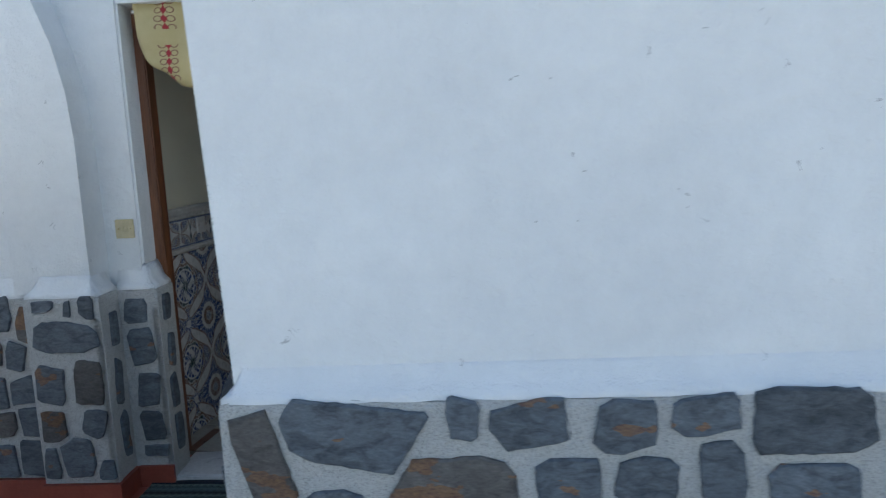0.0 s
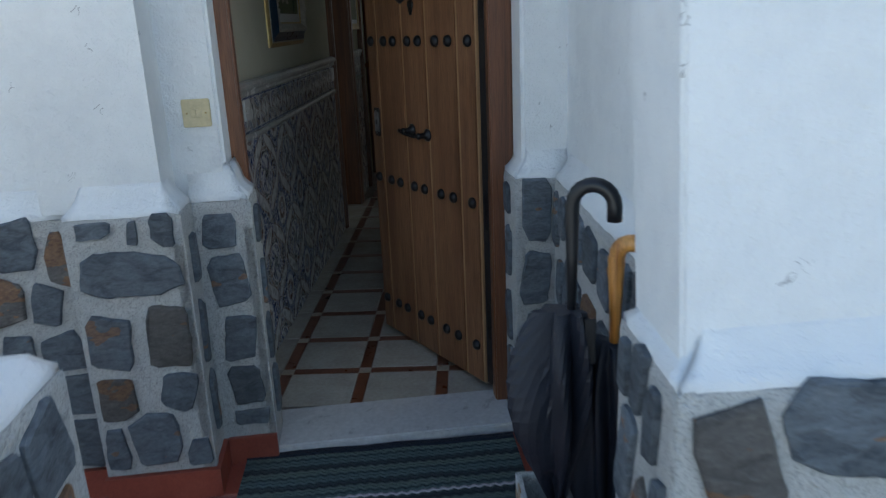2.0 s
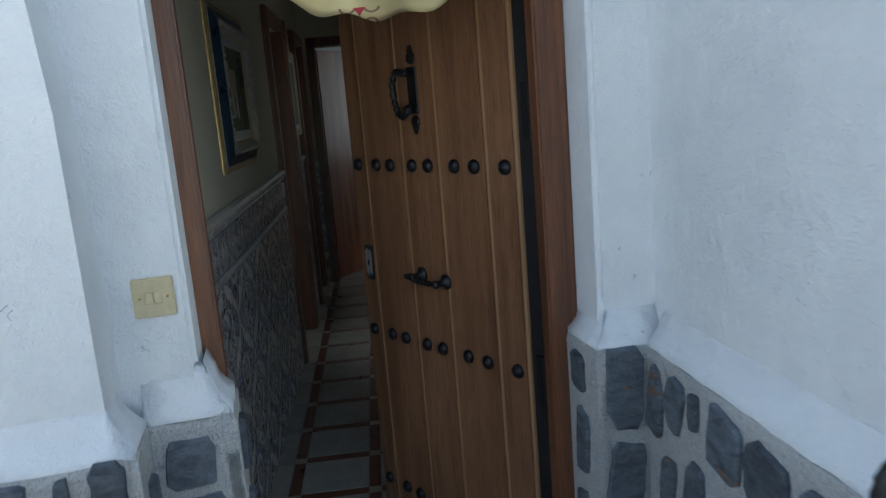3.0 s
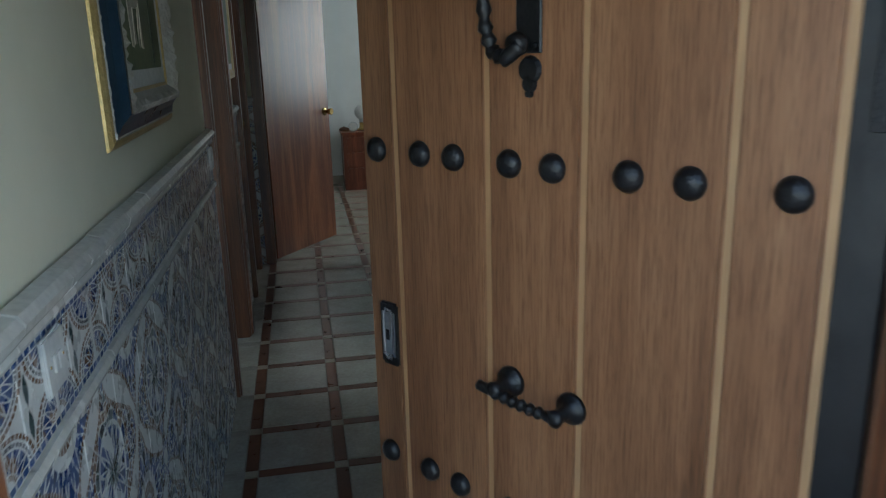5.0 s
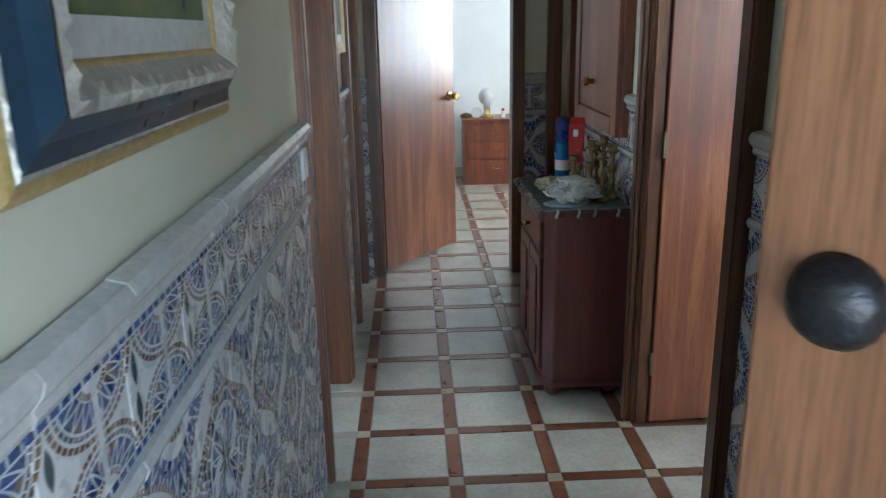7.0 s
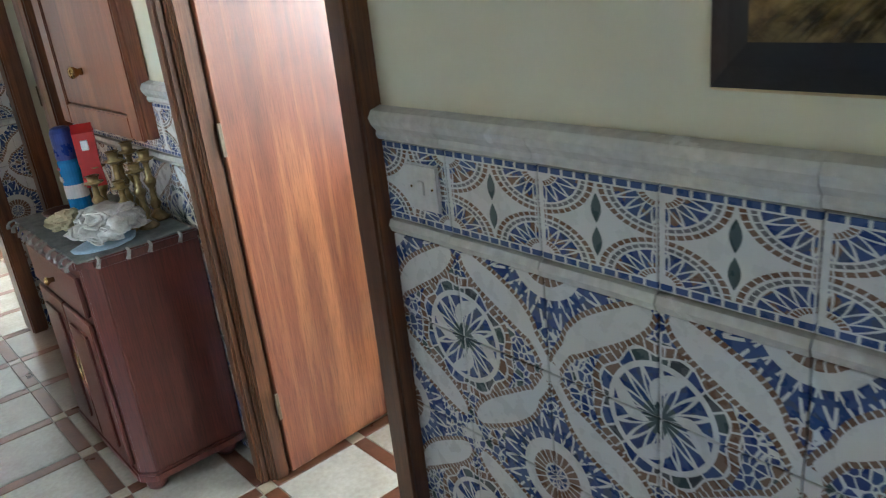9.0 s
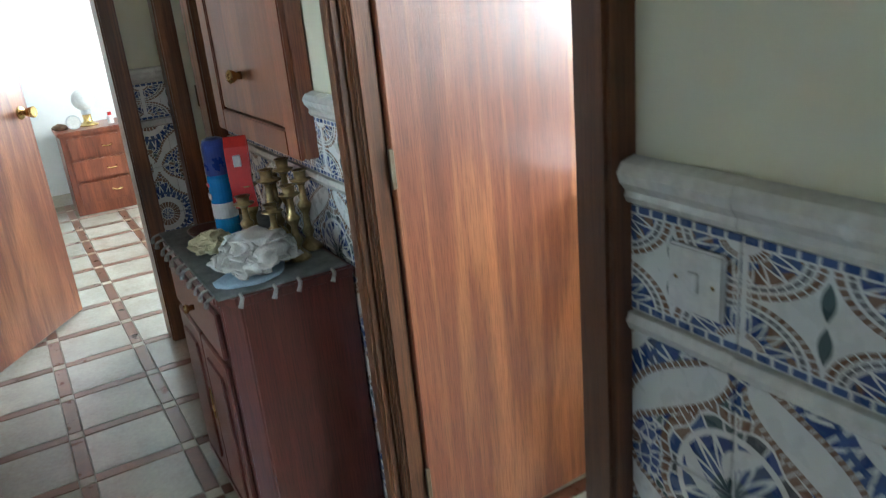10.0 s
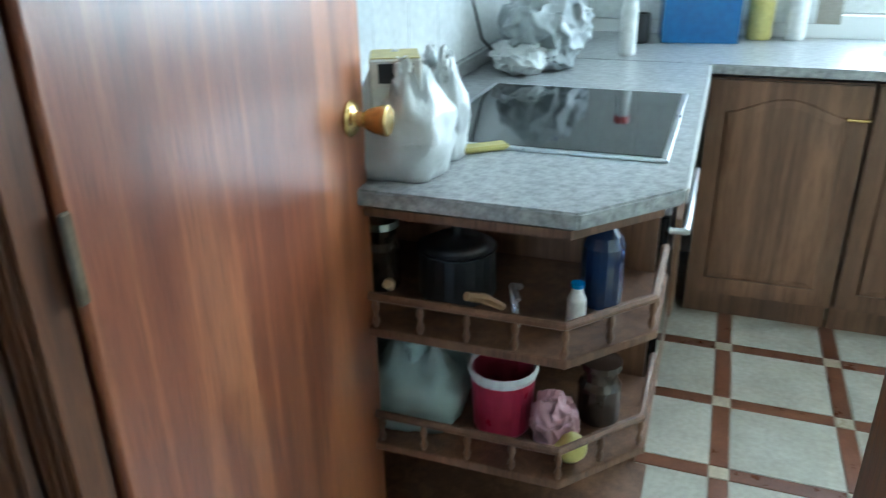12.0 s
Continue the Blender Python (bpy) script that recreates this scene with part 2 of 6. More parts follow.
        c = mixc(t, times(band(r, 0.29, 0.05), dashed(th, 30, 0.3)), c, brown)
        c = mixc(t, times(less(calc(t, "ABSOLUTE", near(P)), 0.035), band(vv, 0.0, 0.42)), c, white)
        half = calc(t, "ABSOLUTE", calc(t, "SUBTRACT", calc(t, "ABSOLUTE", vv), 0.165))
        leaf = times(calc(t, "COSINE", calc(t, "MINIMUM", times(half, 10.5), math.pi / 2)), 0.042)
        c = mixc(t, less(calc(t, "ABSOLUTE", um), leaf), c, green)
        edge = more(calc(t, "ABSOLUTE", vv), 0.405)
        dash = times(more(calc(t, "FRACT", times(P, 9.0)), 0.2), band(calc(t, "ABSOLUTE", vv), 0.452, 0.030))
        c = mixc(t, edge, c, mixc(t, dash, white, deep))
    t.links.new(c, p.inputs["Base Color"])
    v = coords(t, world_space=True)
    t.links.new(calc(t, "MULTIPLY_ADD", noise_tex(t, v, 30, 3), 0.25, 0.16), p.inputs["Roughness"])
    bump(t, p, calc(t, "MULTIPLY_ADD", grout, 0.6, noise_tex(t, v, 25, 2)), 0.25, 0.002)
    return m


def veneer(name, dark, mid, light, rough=0.28, coat=0.5, fig=1.0, grain=0.5):
    """Varnished wood: broad flame figure, narrow streaks and short pores, all running upright."""
    m, t, p = nodes_of(name)
    broad = noise_tex(t, coords(t, (3.6 * fig, 3.6 * fig, 0.42)), 2.2, 3, 0.5, 0.9)
    streak = noise_tex(t, coords(t, (17 * fig, 17 * fig, 0.5)), 1.6, 2, 0.5, 1.0)
    pores = noise_tex(t, coords(t, (100, 100, 3.4)), 3, 4, 0.75)
    a = calc(t, "MULTIPLY_ADD", broad, 1 - grain, calc(t, "MULTIPLY", streak, grain))
    c = ramp(t, a, [(0.34, dark), (0.49, mid), (0.60, light)])
    gold = ramp(t, broad, [(0.60, (0.0, 0.0, 0.0)), (0.72, (1.0, 1.0, 1.0))])
    c = mixc(t, calc(t, "MULTIPLY", gold, 0.5), c, tuple(min(1.0, x * 1.35) for x in light))
    c = mixc(t, 1.0, c, ramp(t, pores, [(0.38, (0.58, 0.52, 0.46)), (0.54, (1, 1, 1))]), "MULTIPLY")
    hs = t.nodes.new("ShaderNodeHueSaturation")
    t.links.new(calc(t, "MULTIPLY_ADD", t.nodes.new("ShaderNodeObjectInfo").outputs["Random"], 0.22, 0.89), hs.inputs["Value"])
    t.links.new(c, hs.inputs["Color"])
    t.links.new(hs.outputs[0], p.inputs["Base Color"])
    p.inputs["Coat Weight"].default_value, p.inputs["Coat Roughness"].default_value = coat, 0.28
    t.links.new(calc(t, "MULTIPLY_ADD", pores, 0.15, rough), p.inputs["Roughness"])
    bump(t, p, pores, 0.35, 0.002)
    return m


AZ, TILE_Y0, TILE_Z0, RIGHT_X = 0.207, 5.512, 0.79, -0.165
BORDER_Z0, BORDER_Z1 = 0.992, 1.142
WHITE = plaster("white_lime_paint", (0.70, 0.71, 0.71), (0.82, 0.83, 0.82), 11, 0.75, 0.6)
CREAM = plaster("cream_wall_paint", (0.66, 0.635, 0.49), (0.74, 0.715, 0.57), 6, 0.05)
INWHITE = plaster("white_wall_paint", (0.74, 0.75, 0.74), (0.82, 0.83, 0.82), 6, 0.12)
MORTAR = plaster("grey_mortar", (0.44, 0.44, 0.42), (0.62, 0.62, 0.60), 45, 1.0, grit=0.8)
SLATE = stone_mat("slate_stone", (0.035, 0.045, 0.055), (0.125, 0.145, 0.165))
RUSTY = stone_mat("rusty_stone", (0.06, 0.055, 0.05), (0.14, 0.13, 0.12), 0.18)
TERRACOTTA = surface("red_clay_tile", (0.26, 0.055, 0.035), (0.36, 0.09, 0.055), 12, 0.45, 120, 0.15, vary=0.15, world_space=True)
MARBLE = surface("pale_marble", (0.50, 0.50, 0.50), (0.62, 0.62, 0.61), 9, 0.3, 60, 0.05, distort=1.5)
ENTRY_WOOD = veneer("honey_pine", (0.14, 0.058, 0.024), (0.21, 0.096, 0.044), (0.265, 0.13, 0.062), 0.42, 0.1, 0.7)
GROOVE = surface("pale_groove_wood", (0.34, 0.19, 0.09), (0.44, 0.27, 0.14), 20, 0.55, 90, 0.1, stretch=(1, 1, 0.1))
FRAME_WOOD = veneer("dark_frame_wood", (0.070, 0.024, 0.010), (0.145, 0.051, 0.019), (0.225, 0.084, 0.032), 0.32, 0.3, 1.3)
ENTRY_FRAME = veneer("entry_frame_wood", (0.10, 0.035, 0.014), (0.19, 0.07, 0.028), (0.26, 0.10, 0.04), 0.4, 0.2, 1.3)
SAPELE = veneer("red_sapele_veneer", (0.145, 0.034, 0.013), (0.235, 0.064, 0.025), (0.37, 0.132, 0.052), 0.32, 0.7, 0.8, 0.42)
CHEST_WOOD = veneer("dark_red_chest_wood", (0.072, 0.014, 0.010), (0.098, 0.020, 0.013), (0.125, 0.028, 0.017), 0.3, 0.35, 1.5)
IRON = surface("black_iron", (0.008, 0.008, 0.010), (0.020, 0.020, 0.022), 40, 0.38, 150, 0.3, metal=0.4)
TARNISHED = surface("tarnished_brass", (0.16, 0.12, 0.06), (0.40, 0.30, 0.14), 25, 0.33, 100, 0.15, metal=0.9)
BRASS = surface("worn_brass", (0.55, 0.36, 0.13), (0.75, 0.55, 0.24), 20, 0.25, 100, 0.05, metal=1.0)
STEEL = surface("brushed_steel", (0.50, 0.52, 0.55), (0.66, 0.68, 0.70), 30, 0.3, 160, 0.05, metal=1.0)
FLOOR_TILE = surface("beige_floor_tile", (0.42, 0.385, 0.32), (0.56, 0.53, 0.46), 7, 0.22, 60, 0.06, vary=0.12, world_space=True, coat=0.2)
FLOOR_STRIP = surface("brown_clay_strip", (0.13, 0.045, 0.022), (0.22, 0.085, 0.045), 14, 0.3, 90, 0.1, vary=0.3, world_space=True, coat=0.2)
FLOOR_DOT = surface("sandy_corner_tile", (0.40, 0.33, 0.24), (0.50, 0.42, 0.32), 14, 0.3, 90, 0.05, vary=0.15, world_space=True)
GROUT = surface("floor_grout", (0.30, 0.27, 0.23), (0.38, 0.35, 0.30), 20, 0.9, 120, 0.3, world_space=True)
FIELD_PRINT, BORDER_PRINT = azulejo("mosaic_print"), azulejo("mosaic_border_print", True)
CERAMIC = surface("white_glazed_rail", (0.60, 0.60, 0.57), (0.70, 0.70, 0.66), 10, 0.25, 60, 0.08, vary=0.08, world_space=True)
PLASTIC_CREAM = surface("yellowed_plastic", (0.58, 0.49, 0.28), (0.66, 0.57, 0.36), 10, 0.4, 60, 0.02)
PLASTIC_WHITE = surface("white_plastic", (0.66, 0.66, 0.64), (0.74, 0.74, 0.72), 10, 0.35, 60, 0.02)
GOLD = surface("gold_leaf", (0.52, 0.36, 0.12), (0.80, 0.62, 0.28), 40, 0.36, 130, 0.4, metal=0.45)
DULL_GOLD = surface("darkened_gold_leaf", (0.035, 0.024, 0.012), (0.30, 0.21, 0.09), 34, 0.42, 130, 0.5, metal=0.4, spread=0.16)
SILVER = surface("silver_leaf", (0.45, 0.42, 0.36), (0.70, 0.68, 0.62), 40, 0.38, 130, 0.5, metal=0.4)
BLUE_LACQUER = surface("blue_lacquer", (0.016, 0.034, 0.058), (0.032, 0.064, 0.10), 14, 0.3, 80, 0.1)
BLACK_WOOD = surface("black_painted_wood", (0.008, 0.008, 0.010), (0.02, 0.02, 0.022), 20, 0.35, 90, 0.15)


# ---- building helpers ----
def link_mesh(name, bm, material, smooth=False):
    me = bpy.data.meshes.new(name)
    bm.to_mesh(me)
    bm.free()
    if smooth:
        for f in me.polygons:
            f.use_smooth = True
    for m in material if isinstance(material, (list, tuple)) else [material]:
        me.materials.append(m)
    return new(name, me)


def part(name, bm, material, parent, label="", smooth=False):
    ob = link_mesh(name, bm, material, smooth)
    ob.parent = parent
    return tagged(ob, label)


def thing(name, m, label, category, group=""):
    ob = new(name)
    ob.matrix_world = m
    ob.empty_display_size = 0.05
    return tagged(ob, label, category, group)


def structure(name, bm, material, label, category, m=None, smooth=False):
    ob = link_mesh(name, bm, material, smooth)
    if m is not None:
        ob.matrix_world = m
    return tagged(ob, label, category, kind="structure")


def box(bm, x0, x1, y0, y1, z0, z1, bevel=0.0, seg=1):
    r = bmesh.ops.create_cube(bm, size=1.0, matrix=Matrix.LocRotScale(((x0 + x1) / 2, (y0 + y1) / 2, (z0 + z1) / 2), None, (x1 - x0, y1 - y0, z1 - z0)))
    if bevel:
        vs = set(r["verts"])
        bmesh.ops.bevel(bm, geom=[e for e in bm.edges if e.verts[0] in vs and e.verts[1] in vs], offset=bevel, segments=seg, affect="EDGES")
    return bm


def slab(*a, **k):
    return box(bmesh.new(), *a, **k)


def turned(profile, seg=20, bm=None, m=Matrix()):
    """A turned shape from (radius, height) pairs."""
    bm = bm or bmesh.new()
    rings = []
    for r, z in profile:
        if r < 1e-5:
            rings.append([bm.verts.new(m @ Vector((0, 0, z)))])
        else:
            rings.append([bm.verts.new(m @ Vector((r * math.cos(2 * math.pi * i / seg), r * math.sin(2 * math.pi * i / seg), z))) for i in range(seg)])
    for a, b in zip(rings, rings[1:]):
        for i in range(seg):
            j = (i + 1) % seg
            if len(a) == 1 and len(b) > 1:
                bm.faces.new((a[0], b[j], b[i]))
            elif len(b) == 1 and len(a) > 1:
                bm.faces.new((a[i], a[j], b[0]))
            elif len(a) > 1:
                bm.faces.new((a[i], a[j], b[j], b[i]))
    bmesh.ops.recalc_face_normals(bm, faces=bm.faces[:])
    return bm


def tube(points, radius, seg=8, bm=None):
    """A round rod along points; radius may be one number or one for each point."""
    bm = bm or bmesh.new()
    pts = [Vector(p) for p in points]
    rad = radius if isinstance(radius, (list, tuple)) else [radius] * len(pts)
    rings = []
    for i, p in enumerate(pts):
        d = (pts[min(i + 1, len(pts) - 1)] - pts[max(i - 1, 0)]).normalized()
        side = d.cross(Vector((0.31, 0.17, 0.93))).normalized()
        up = d.cross(side)
        rings.append([bm.verts.new(p + rad[i] * (math.cos(2 * math.pi * k / seg) * side + math.sin(2 * math.pi * k / seg) * up)) for k in range(seg)])
    for a, b in zip(rings, rings[1:]):
        for k in range(seg):
            bm.faces.new((a[k], a[(k + 1) % seg], b[(k + 1) % seg], b[k]))
    bm.faces.new(rings[0][::-1])
    bm.faces.new(rings[-1])
    bmesh.ops.recalc_face_normals(bm, faces=bm.faces[:])
    return bm


def extruded(outline, z0, z1, bevel=0.0):
    """A flat shape (x, y) pulled up from z0 to z1."""
    bm = bmesh.new()
    f = bm.faces.new([bm.verts.new((x, y, z0)) for x, y in outline])
    r = bmesh.ops.extrude_face_region(bm, geom=[f])
    bmesh.ops.translate(bm, verts=[v for v in r["geom"] if isinstance(v, bmesh.types.BMVert)], vec=(0, 0, z1 - z0))
    bmesh.ops.recalc_face_normals(bm, faces=bm.faces[:])
    if bevel:
        bmesh.ops.bevel(bm, geom=bm.edges[:], offset=bevel, segments=2, affect="EDGES")
    return bm


def roughen(bm, amount, scale, shift=0.0):
    for v in bm.verts:
        v.co += amount * noise.noise_vector(v.co * scale + Vector((shift, shift * 1.7, 0)))
    return bm


def swept(profile, length, cut=24):
    """A moulding: a profile of (out, z) pairs swept along +x."""
    bm = bmesh.new()
    rows = [[bm.verts.new((length * i / cut, -o, z)) for o, z in profile] for i in range(cut + 1)]
    for a, b in zip(rows, rows[1:]):
        for k in range(len(profile) - 1):
            bm.faces.new((a[k], b[k], b[k + 1], a[k + 1]))
    for row in (rows[0], rows[-1]):
        bm.faces.new(row)
    bmesh.ops.recalc_face_normals(bm, faces=bm.faces[:])
    return bm


def wall_frame(x, y, turn):
    """A wall's own frame: +x runs along it to the right as one faces it, -y points out of it."""
    return pose(x, y, 0, 0, 0, turn)


# ---- the facade and the porch ----
DOOR_WALL = wall_frame(-0.70, 3.27, 8.5)
FRONT = wall_frame(-0.093, 1.90, 3.6)
SIDE_TURN = 4.3
random.seed(11)


def clip(poly, px, pz, nx, nz):
    """Keep the part of a convex outline that lies behind the line through (px, pz) with the normal (nx, nz)."""
    out = []
    for (ax, az), (bx, bz) in zip(poly, poly[1:] + poly[:1]):
        da, db = (ax - px) * nx + (az - pz) * nz, (bx - px) * nx + (bz - pz) * nz
        if da <= 0:
            out.append((ax, az))
        if (da < 0) != (db < 0) and abs(da - db) > 1e-9:
            f = da / (da - db)
            out.append((ax + (bx - ax) * f, az + (bz - az) * f))
    return out


def stone_outline(row, rows, seed, gap=0.020):
    """A split stone's outline about its own middle: a lumpy block trimmed where its neighbours lie."""
    u, z, w, h, lean, rusty = row
    rng = random.Random(seed)
    ca, sa, poly = math.cos(radians(lean)), math.sin(radians(lean)), []
    for sx, sz in ((-1, -1), (1, -1), (1, 1), (-1, 1)):
        x, y = sx * w * rng.uniform(0.44, 0.57), sz * h * rng.uniform(0.44, 0.57)
        cx, cy = w * rng.uniform(0.03, 0.24), h * rng.uniform(0.03, 0.26)
        corner = [(x - sx * cx, y), (x, y - sz * cy)]
        poly += corner if sx * sz < 0 else corner[::-1]
    poly = [(x * ca + y * sa, y * ca - x * sa) for x, y in poly]
    for other in rows:
        dx, dz = other[0] - u, other[1] - z
        d = math.hypot(dx, dz)
        if d < 1e-4 or d > 0.6:
            continue
        nx, nz = dx / d, dz / d
        ra, rb = math.hypot(nx * w, nz * h), math.hypot(nx * other[2], nz * other[3])
        k = d * ra / (ra + rb) - gap / 2
        trimmed = clip(poly, nx * k, nz * k, nx, nz)
        if len(trimmed) > 2:
            poly = trimmed
    return poly


def stone_mesh(poly, seed, depth=0.013):
    """A flat-faced stone with chipped, slightly ragged edges."""
    bm, pts = bmesh.new(), []
    for k, ((ax, az), (bx, bz)) in enumerate(zip(poly, poly[1:] + poly[:1])):
        length = math.hypot(bx - ax, bz - az)
        m = max(1, int(length / 0.022))
        for i in range(m):
            f = i / m
            jag = (0.0045 if i else 0.0015) * noise.noise((seed * 1.7 + k * 3.1, f * 9.0 + i, 0.5))
            jx, jz = (bz - az) / max(length, 1e-6) * jag, -(bx - ax) / max(length, 1e-6) * jag
            pts.append((ax + (bx - ax) * f + jx, az + (bz - az) * f + jz))
    n = len(pts)
    base = [bm.verts.new((x, 0.004, z)) for x, z in pts]
    rim = [bm.verts.new((x, -depth * (0.62 + 0.25 * noise.noise((seed, i * 0.7, 0.2))), z)) for i, (x, z) in enumerate(pts)]
    top = [bm.verts.new((x * 0.94, -depth * (1.0 + 0.3 * noise.noise((seed, x * 14, z * 14))), z * 0.94)) for x, z in pts]
    for a, b in ((base, rim), (rim, top)):
        for i in range(n):
            bm.faces.new((a[i], a[(i + 1) % n], b[(i + 1) % n], b[i]))
    bm.faces.new(top)
    bmesh.ops.recalc_face_normals(bm, faces=bm.faces[:])
    return bm


def lay_stones(parent, rows, seed, rise=0.0):
    """Stones on a dado: (along, height, width, tall, lean, rusty)."""
    for k, row in enumerate(rows):
        ob = part("stone", stone_mesh(stone_outline(row, rows, seed + k), seed + k), RUSTY if row[5] else SLATE, parent)
        ob.matrix_local = pose(row[0], 0, row[1] + rise * row[0])


def filled(u0, u1, z0, z1, size, seed, aspect=1.0):
    """Rubble laid at random over a stretch of wall."""
    rng = random.Random(seed)
    rows = []
    nz = max(1, round((z1 - z0) / size))
    hz = (z1 - z0) / nz
    for r in range(nz):
        u = u0 - size * rng.uniform(0.0, 0.3) * (r % 2)
        while u < u1 - size * 0.3:
            w = min(size * aspect * rng.uniform(0.6, 1.6), u1 - u)
            a = max(u, u0)
            rows.append(((a + u + w) / 2, z0 + hz * (r + 0.5) + rng.uniform(-0.03, 0.03), max(0.04, u + w - a) - 0.012, hz * rng.uniform(0.85, 1.15) - 0.012, rng.uniform(-18, 18), rng.random() < 0.16))
            u += w
    return [row for row in rows if row[0] - row[2] / 2 > u0 - 0.02]


def dado(name, m, u0, u1, top, stones, seed, label, thick=0.05, z0=-0.03, mitre=(0, 0), rise=0.0):
    """Rubble dado with a sloped, whitewashed ledge above it."""
    bm = bmesh.new()
    n = max(2, int((u1 - u0) / 0.05))
    rows = []
    for i in range(n + 1):
        u = u0 + (u1 - u0) * i / n
        j = 0.004 * noise.noise((u * 22, seed, 0.3))
        rows.append([bm.verts.new(p) for p in ((u, 0.03, z0), (u, 0, z0), (u, 0, top - 0.10), (u, -0.001, top - 0.03), (u, 0.003 + j, top - 0.012 + j), (u, 0.03, top - 0.006 + j))])
    for a, b in zip(rows, rows[1:]):
        for k in range(5):
            bm.faces.new((a[k], b[k], b[k + 1], a[k + 1]))
        bm.faces.new((a[5], b[5], b[0], a[0]))
    for row in (rows[0], rows[-1]):
        bm.faces.new(row)
    bmesh.ops.recalc_face_normals(bm, faces=bm.faces[:])
    for v in bm.verts:
        v.co.z += rise * v.co.x if v.co.z > top * 0.5 else 0
    ob = structure(name, bm, MORTAR, label, "stone dado", m)
    lay_stones(ob, stones, seed, rise)
    bm = bmesh.new()
    rows = []
    for i in range(n + 1):
        u = u0 + (u1 - u0) * i / n
        j = 0.004 * noise.noise((u * 26, seed + 4, 0.9))
        rows.append([bm.verts.new((min(max(p[0], u0 + p[1] * mitre[0]), u1 - p[1] * mitre[1]), p[1], p[2])) for p in ((u, 0.004 + j, top - 0.011 + j), (u, 0.004 + j, top + 0.002 + j), (u, 0.018, top + 0.014), (u, 0.034, top + 0.034), (u, thick - 0.004, top + 0.062), (u, thick + 0.012, top + 0.10), (u, thick + 0.012, top - 0.011))])
    for a, b in zip(rows, rows[1:]):
        for k in range(6):
            bm.faces.new((a[k], b[k], b[k + 1], a[k + 1]))
    for row in (rows[0], rows[-1]):
        bm.faces.new(row)
    bmesh.ops.recalc_face_normals(bm, faces=bm.faces[:])
    for v in bm.verts:
        v.co.z += rise * v.co.x
    part("ledge", bm, WHITE, ob, "whitewashed sloped ledge", smooth=True)
    return ob


def plain_wall(name, m, x0, x1, y0, y1, z0, z1, mat, label, bevel=0.0):
    return structure(name, slab(x0, x1, y0, y1, z0, z1, bevel=bevel, seg=3), mat, label, "wall", m)


# front wall, right of the porch opening
FW_TOP = 0.872
fw = plain_wall("wall_front_right", FRONT, 0.034, 3.2, 0.05, 0.30, -0.03, 3.0, WHITE, "whitewashed lime-plastered front wall above a stone dado", 0.008)
for v in fw.data.vertices:
    if v.co.x < 0.1 and v.co.z > 1.0:
        v.co.x -= 0.065 * (v.co.z - 0.9)
dado("dado_front_right", FRONT, -0.026, 3.2, FW_TOP, [
    (0.085, 0.70, 0.12, 0.29, -14, True), (0.325, 0.775, 0.42, 0.165, 7, False), (0.595, 0.815, 0.085, 0.10, 12, False), (0.755, 0.797, 0.19, 0.115, -8, False),
    (0.985, 0.79, 0.14, 0.125, 4, False), (1.165, 0.815, 0.15, 0.095, -5, False), (1.40, 0.795, 0.25, 0.15, 2, False), (1.66, 0.80, 0.20, 0.13, -6, False),
    (0.55, 0.635, 0.37, 0.15, -4, True), (0.26, 0.57, 0.17, 0.12, -10, False), (0.845, 0.655, 0.155, 0.125, 0, False), (1.03, 0.655, 0.14, 0.13, 6, False), (1.20, 0.675, 0.10, 0.16, -4, False),
    (1.40, 0.635, 0.20, 0.12, 0, False), (1.66, 0.64, 0.2, 0.13, 0, True)] + filled(0.03, 1.8, 0.02, 0.52, 0.17, 5, 1.3) + filled(1.85, 3.1, 0.02, 0.84, 0.2, 6, 1.2), 100,
    "grey rubble-stone dado with wide pale mortar", mitre=(1, 0), rise=0.027)
# its end, facing the porch opening
dado("dado_opening_right", FRONT @ pose(-0.030, 0.31, 0, 0, 0, -90), 0.0, 0.305, FW_TOP, [
    (0.06, 0.79, 0.05, 0.11, 10, False), (0.14, 0.80, 0.06, 0.13, 14, False), (0.22, 0.76, 0.06, 0.15, 10, False), (0.08, 0.62, 0.07, 0.19, 12, False), (0.18, 0.56, 0.07, 0.16, 10, True), (0.26, 0.62, 0.045, 0.15, 6, False)]
    + filled(0.01, 0.29, 0.02, 0.46, 0.12, 9, 0.8), 140, "grey rubble-stone dado on the wall's end", mitre=(1, 1))
# front wall, left of the porch opening
FRONT_L = wall_frame(-1.068, 1.735, 5.5)
plain_wall("wall_front_left", FRONT_L, -1.0, -0.125, 0.05, 0.30, -0.03, 2.2, WHITE, "whitewashed lime-plastered front wall above a stone dado", 0.02)
dado("dado_front_left", FRONT_L, -1.0, -0.016, 0.883, filled(-0.98, -0.03, 0.02, 0.85, 0.17, 31, 1.1), 160, "grey rubble-stone dado with wide pale mortar", mitre=(0, 1))
dado("dado_opening_left", FRONT_L @ pose(-0.012, 0.0, 0, 0, 0, 90), 0.0, 0.30, 0.883, filled(0.02, 0.29, 0.02, 0.84, 0.15, 33, 0.8), 190, "grey rubble-stone dado on the wall's end", 0.115, mitre=(1, 1))
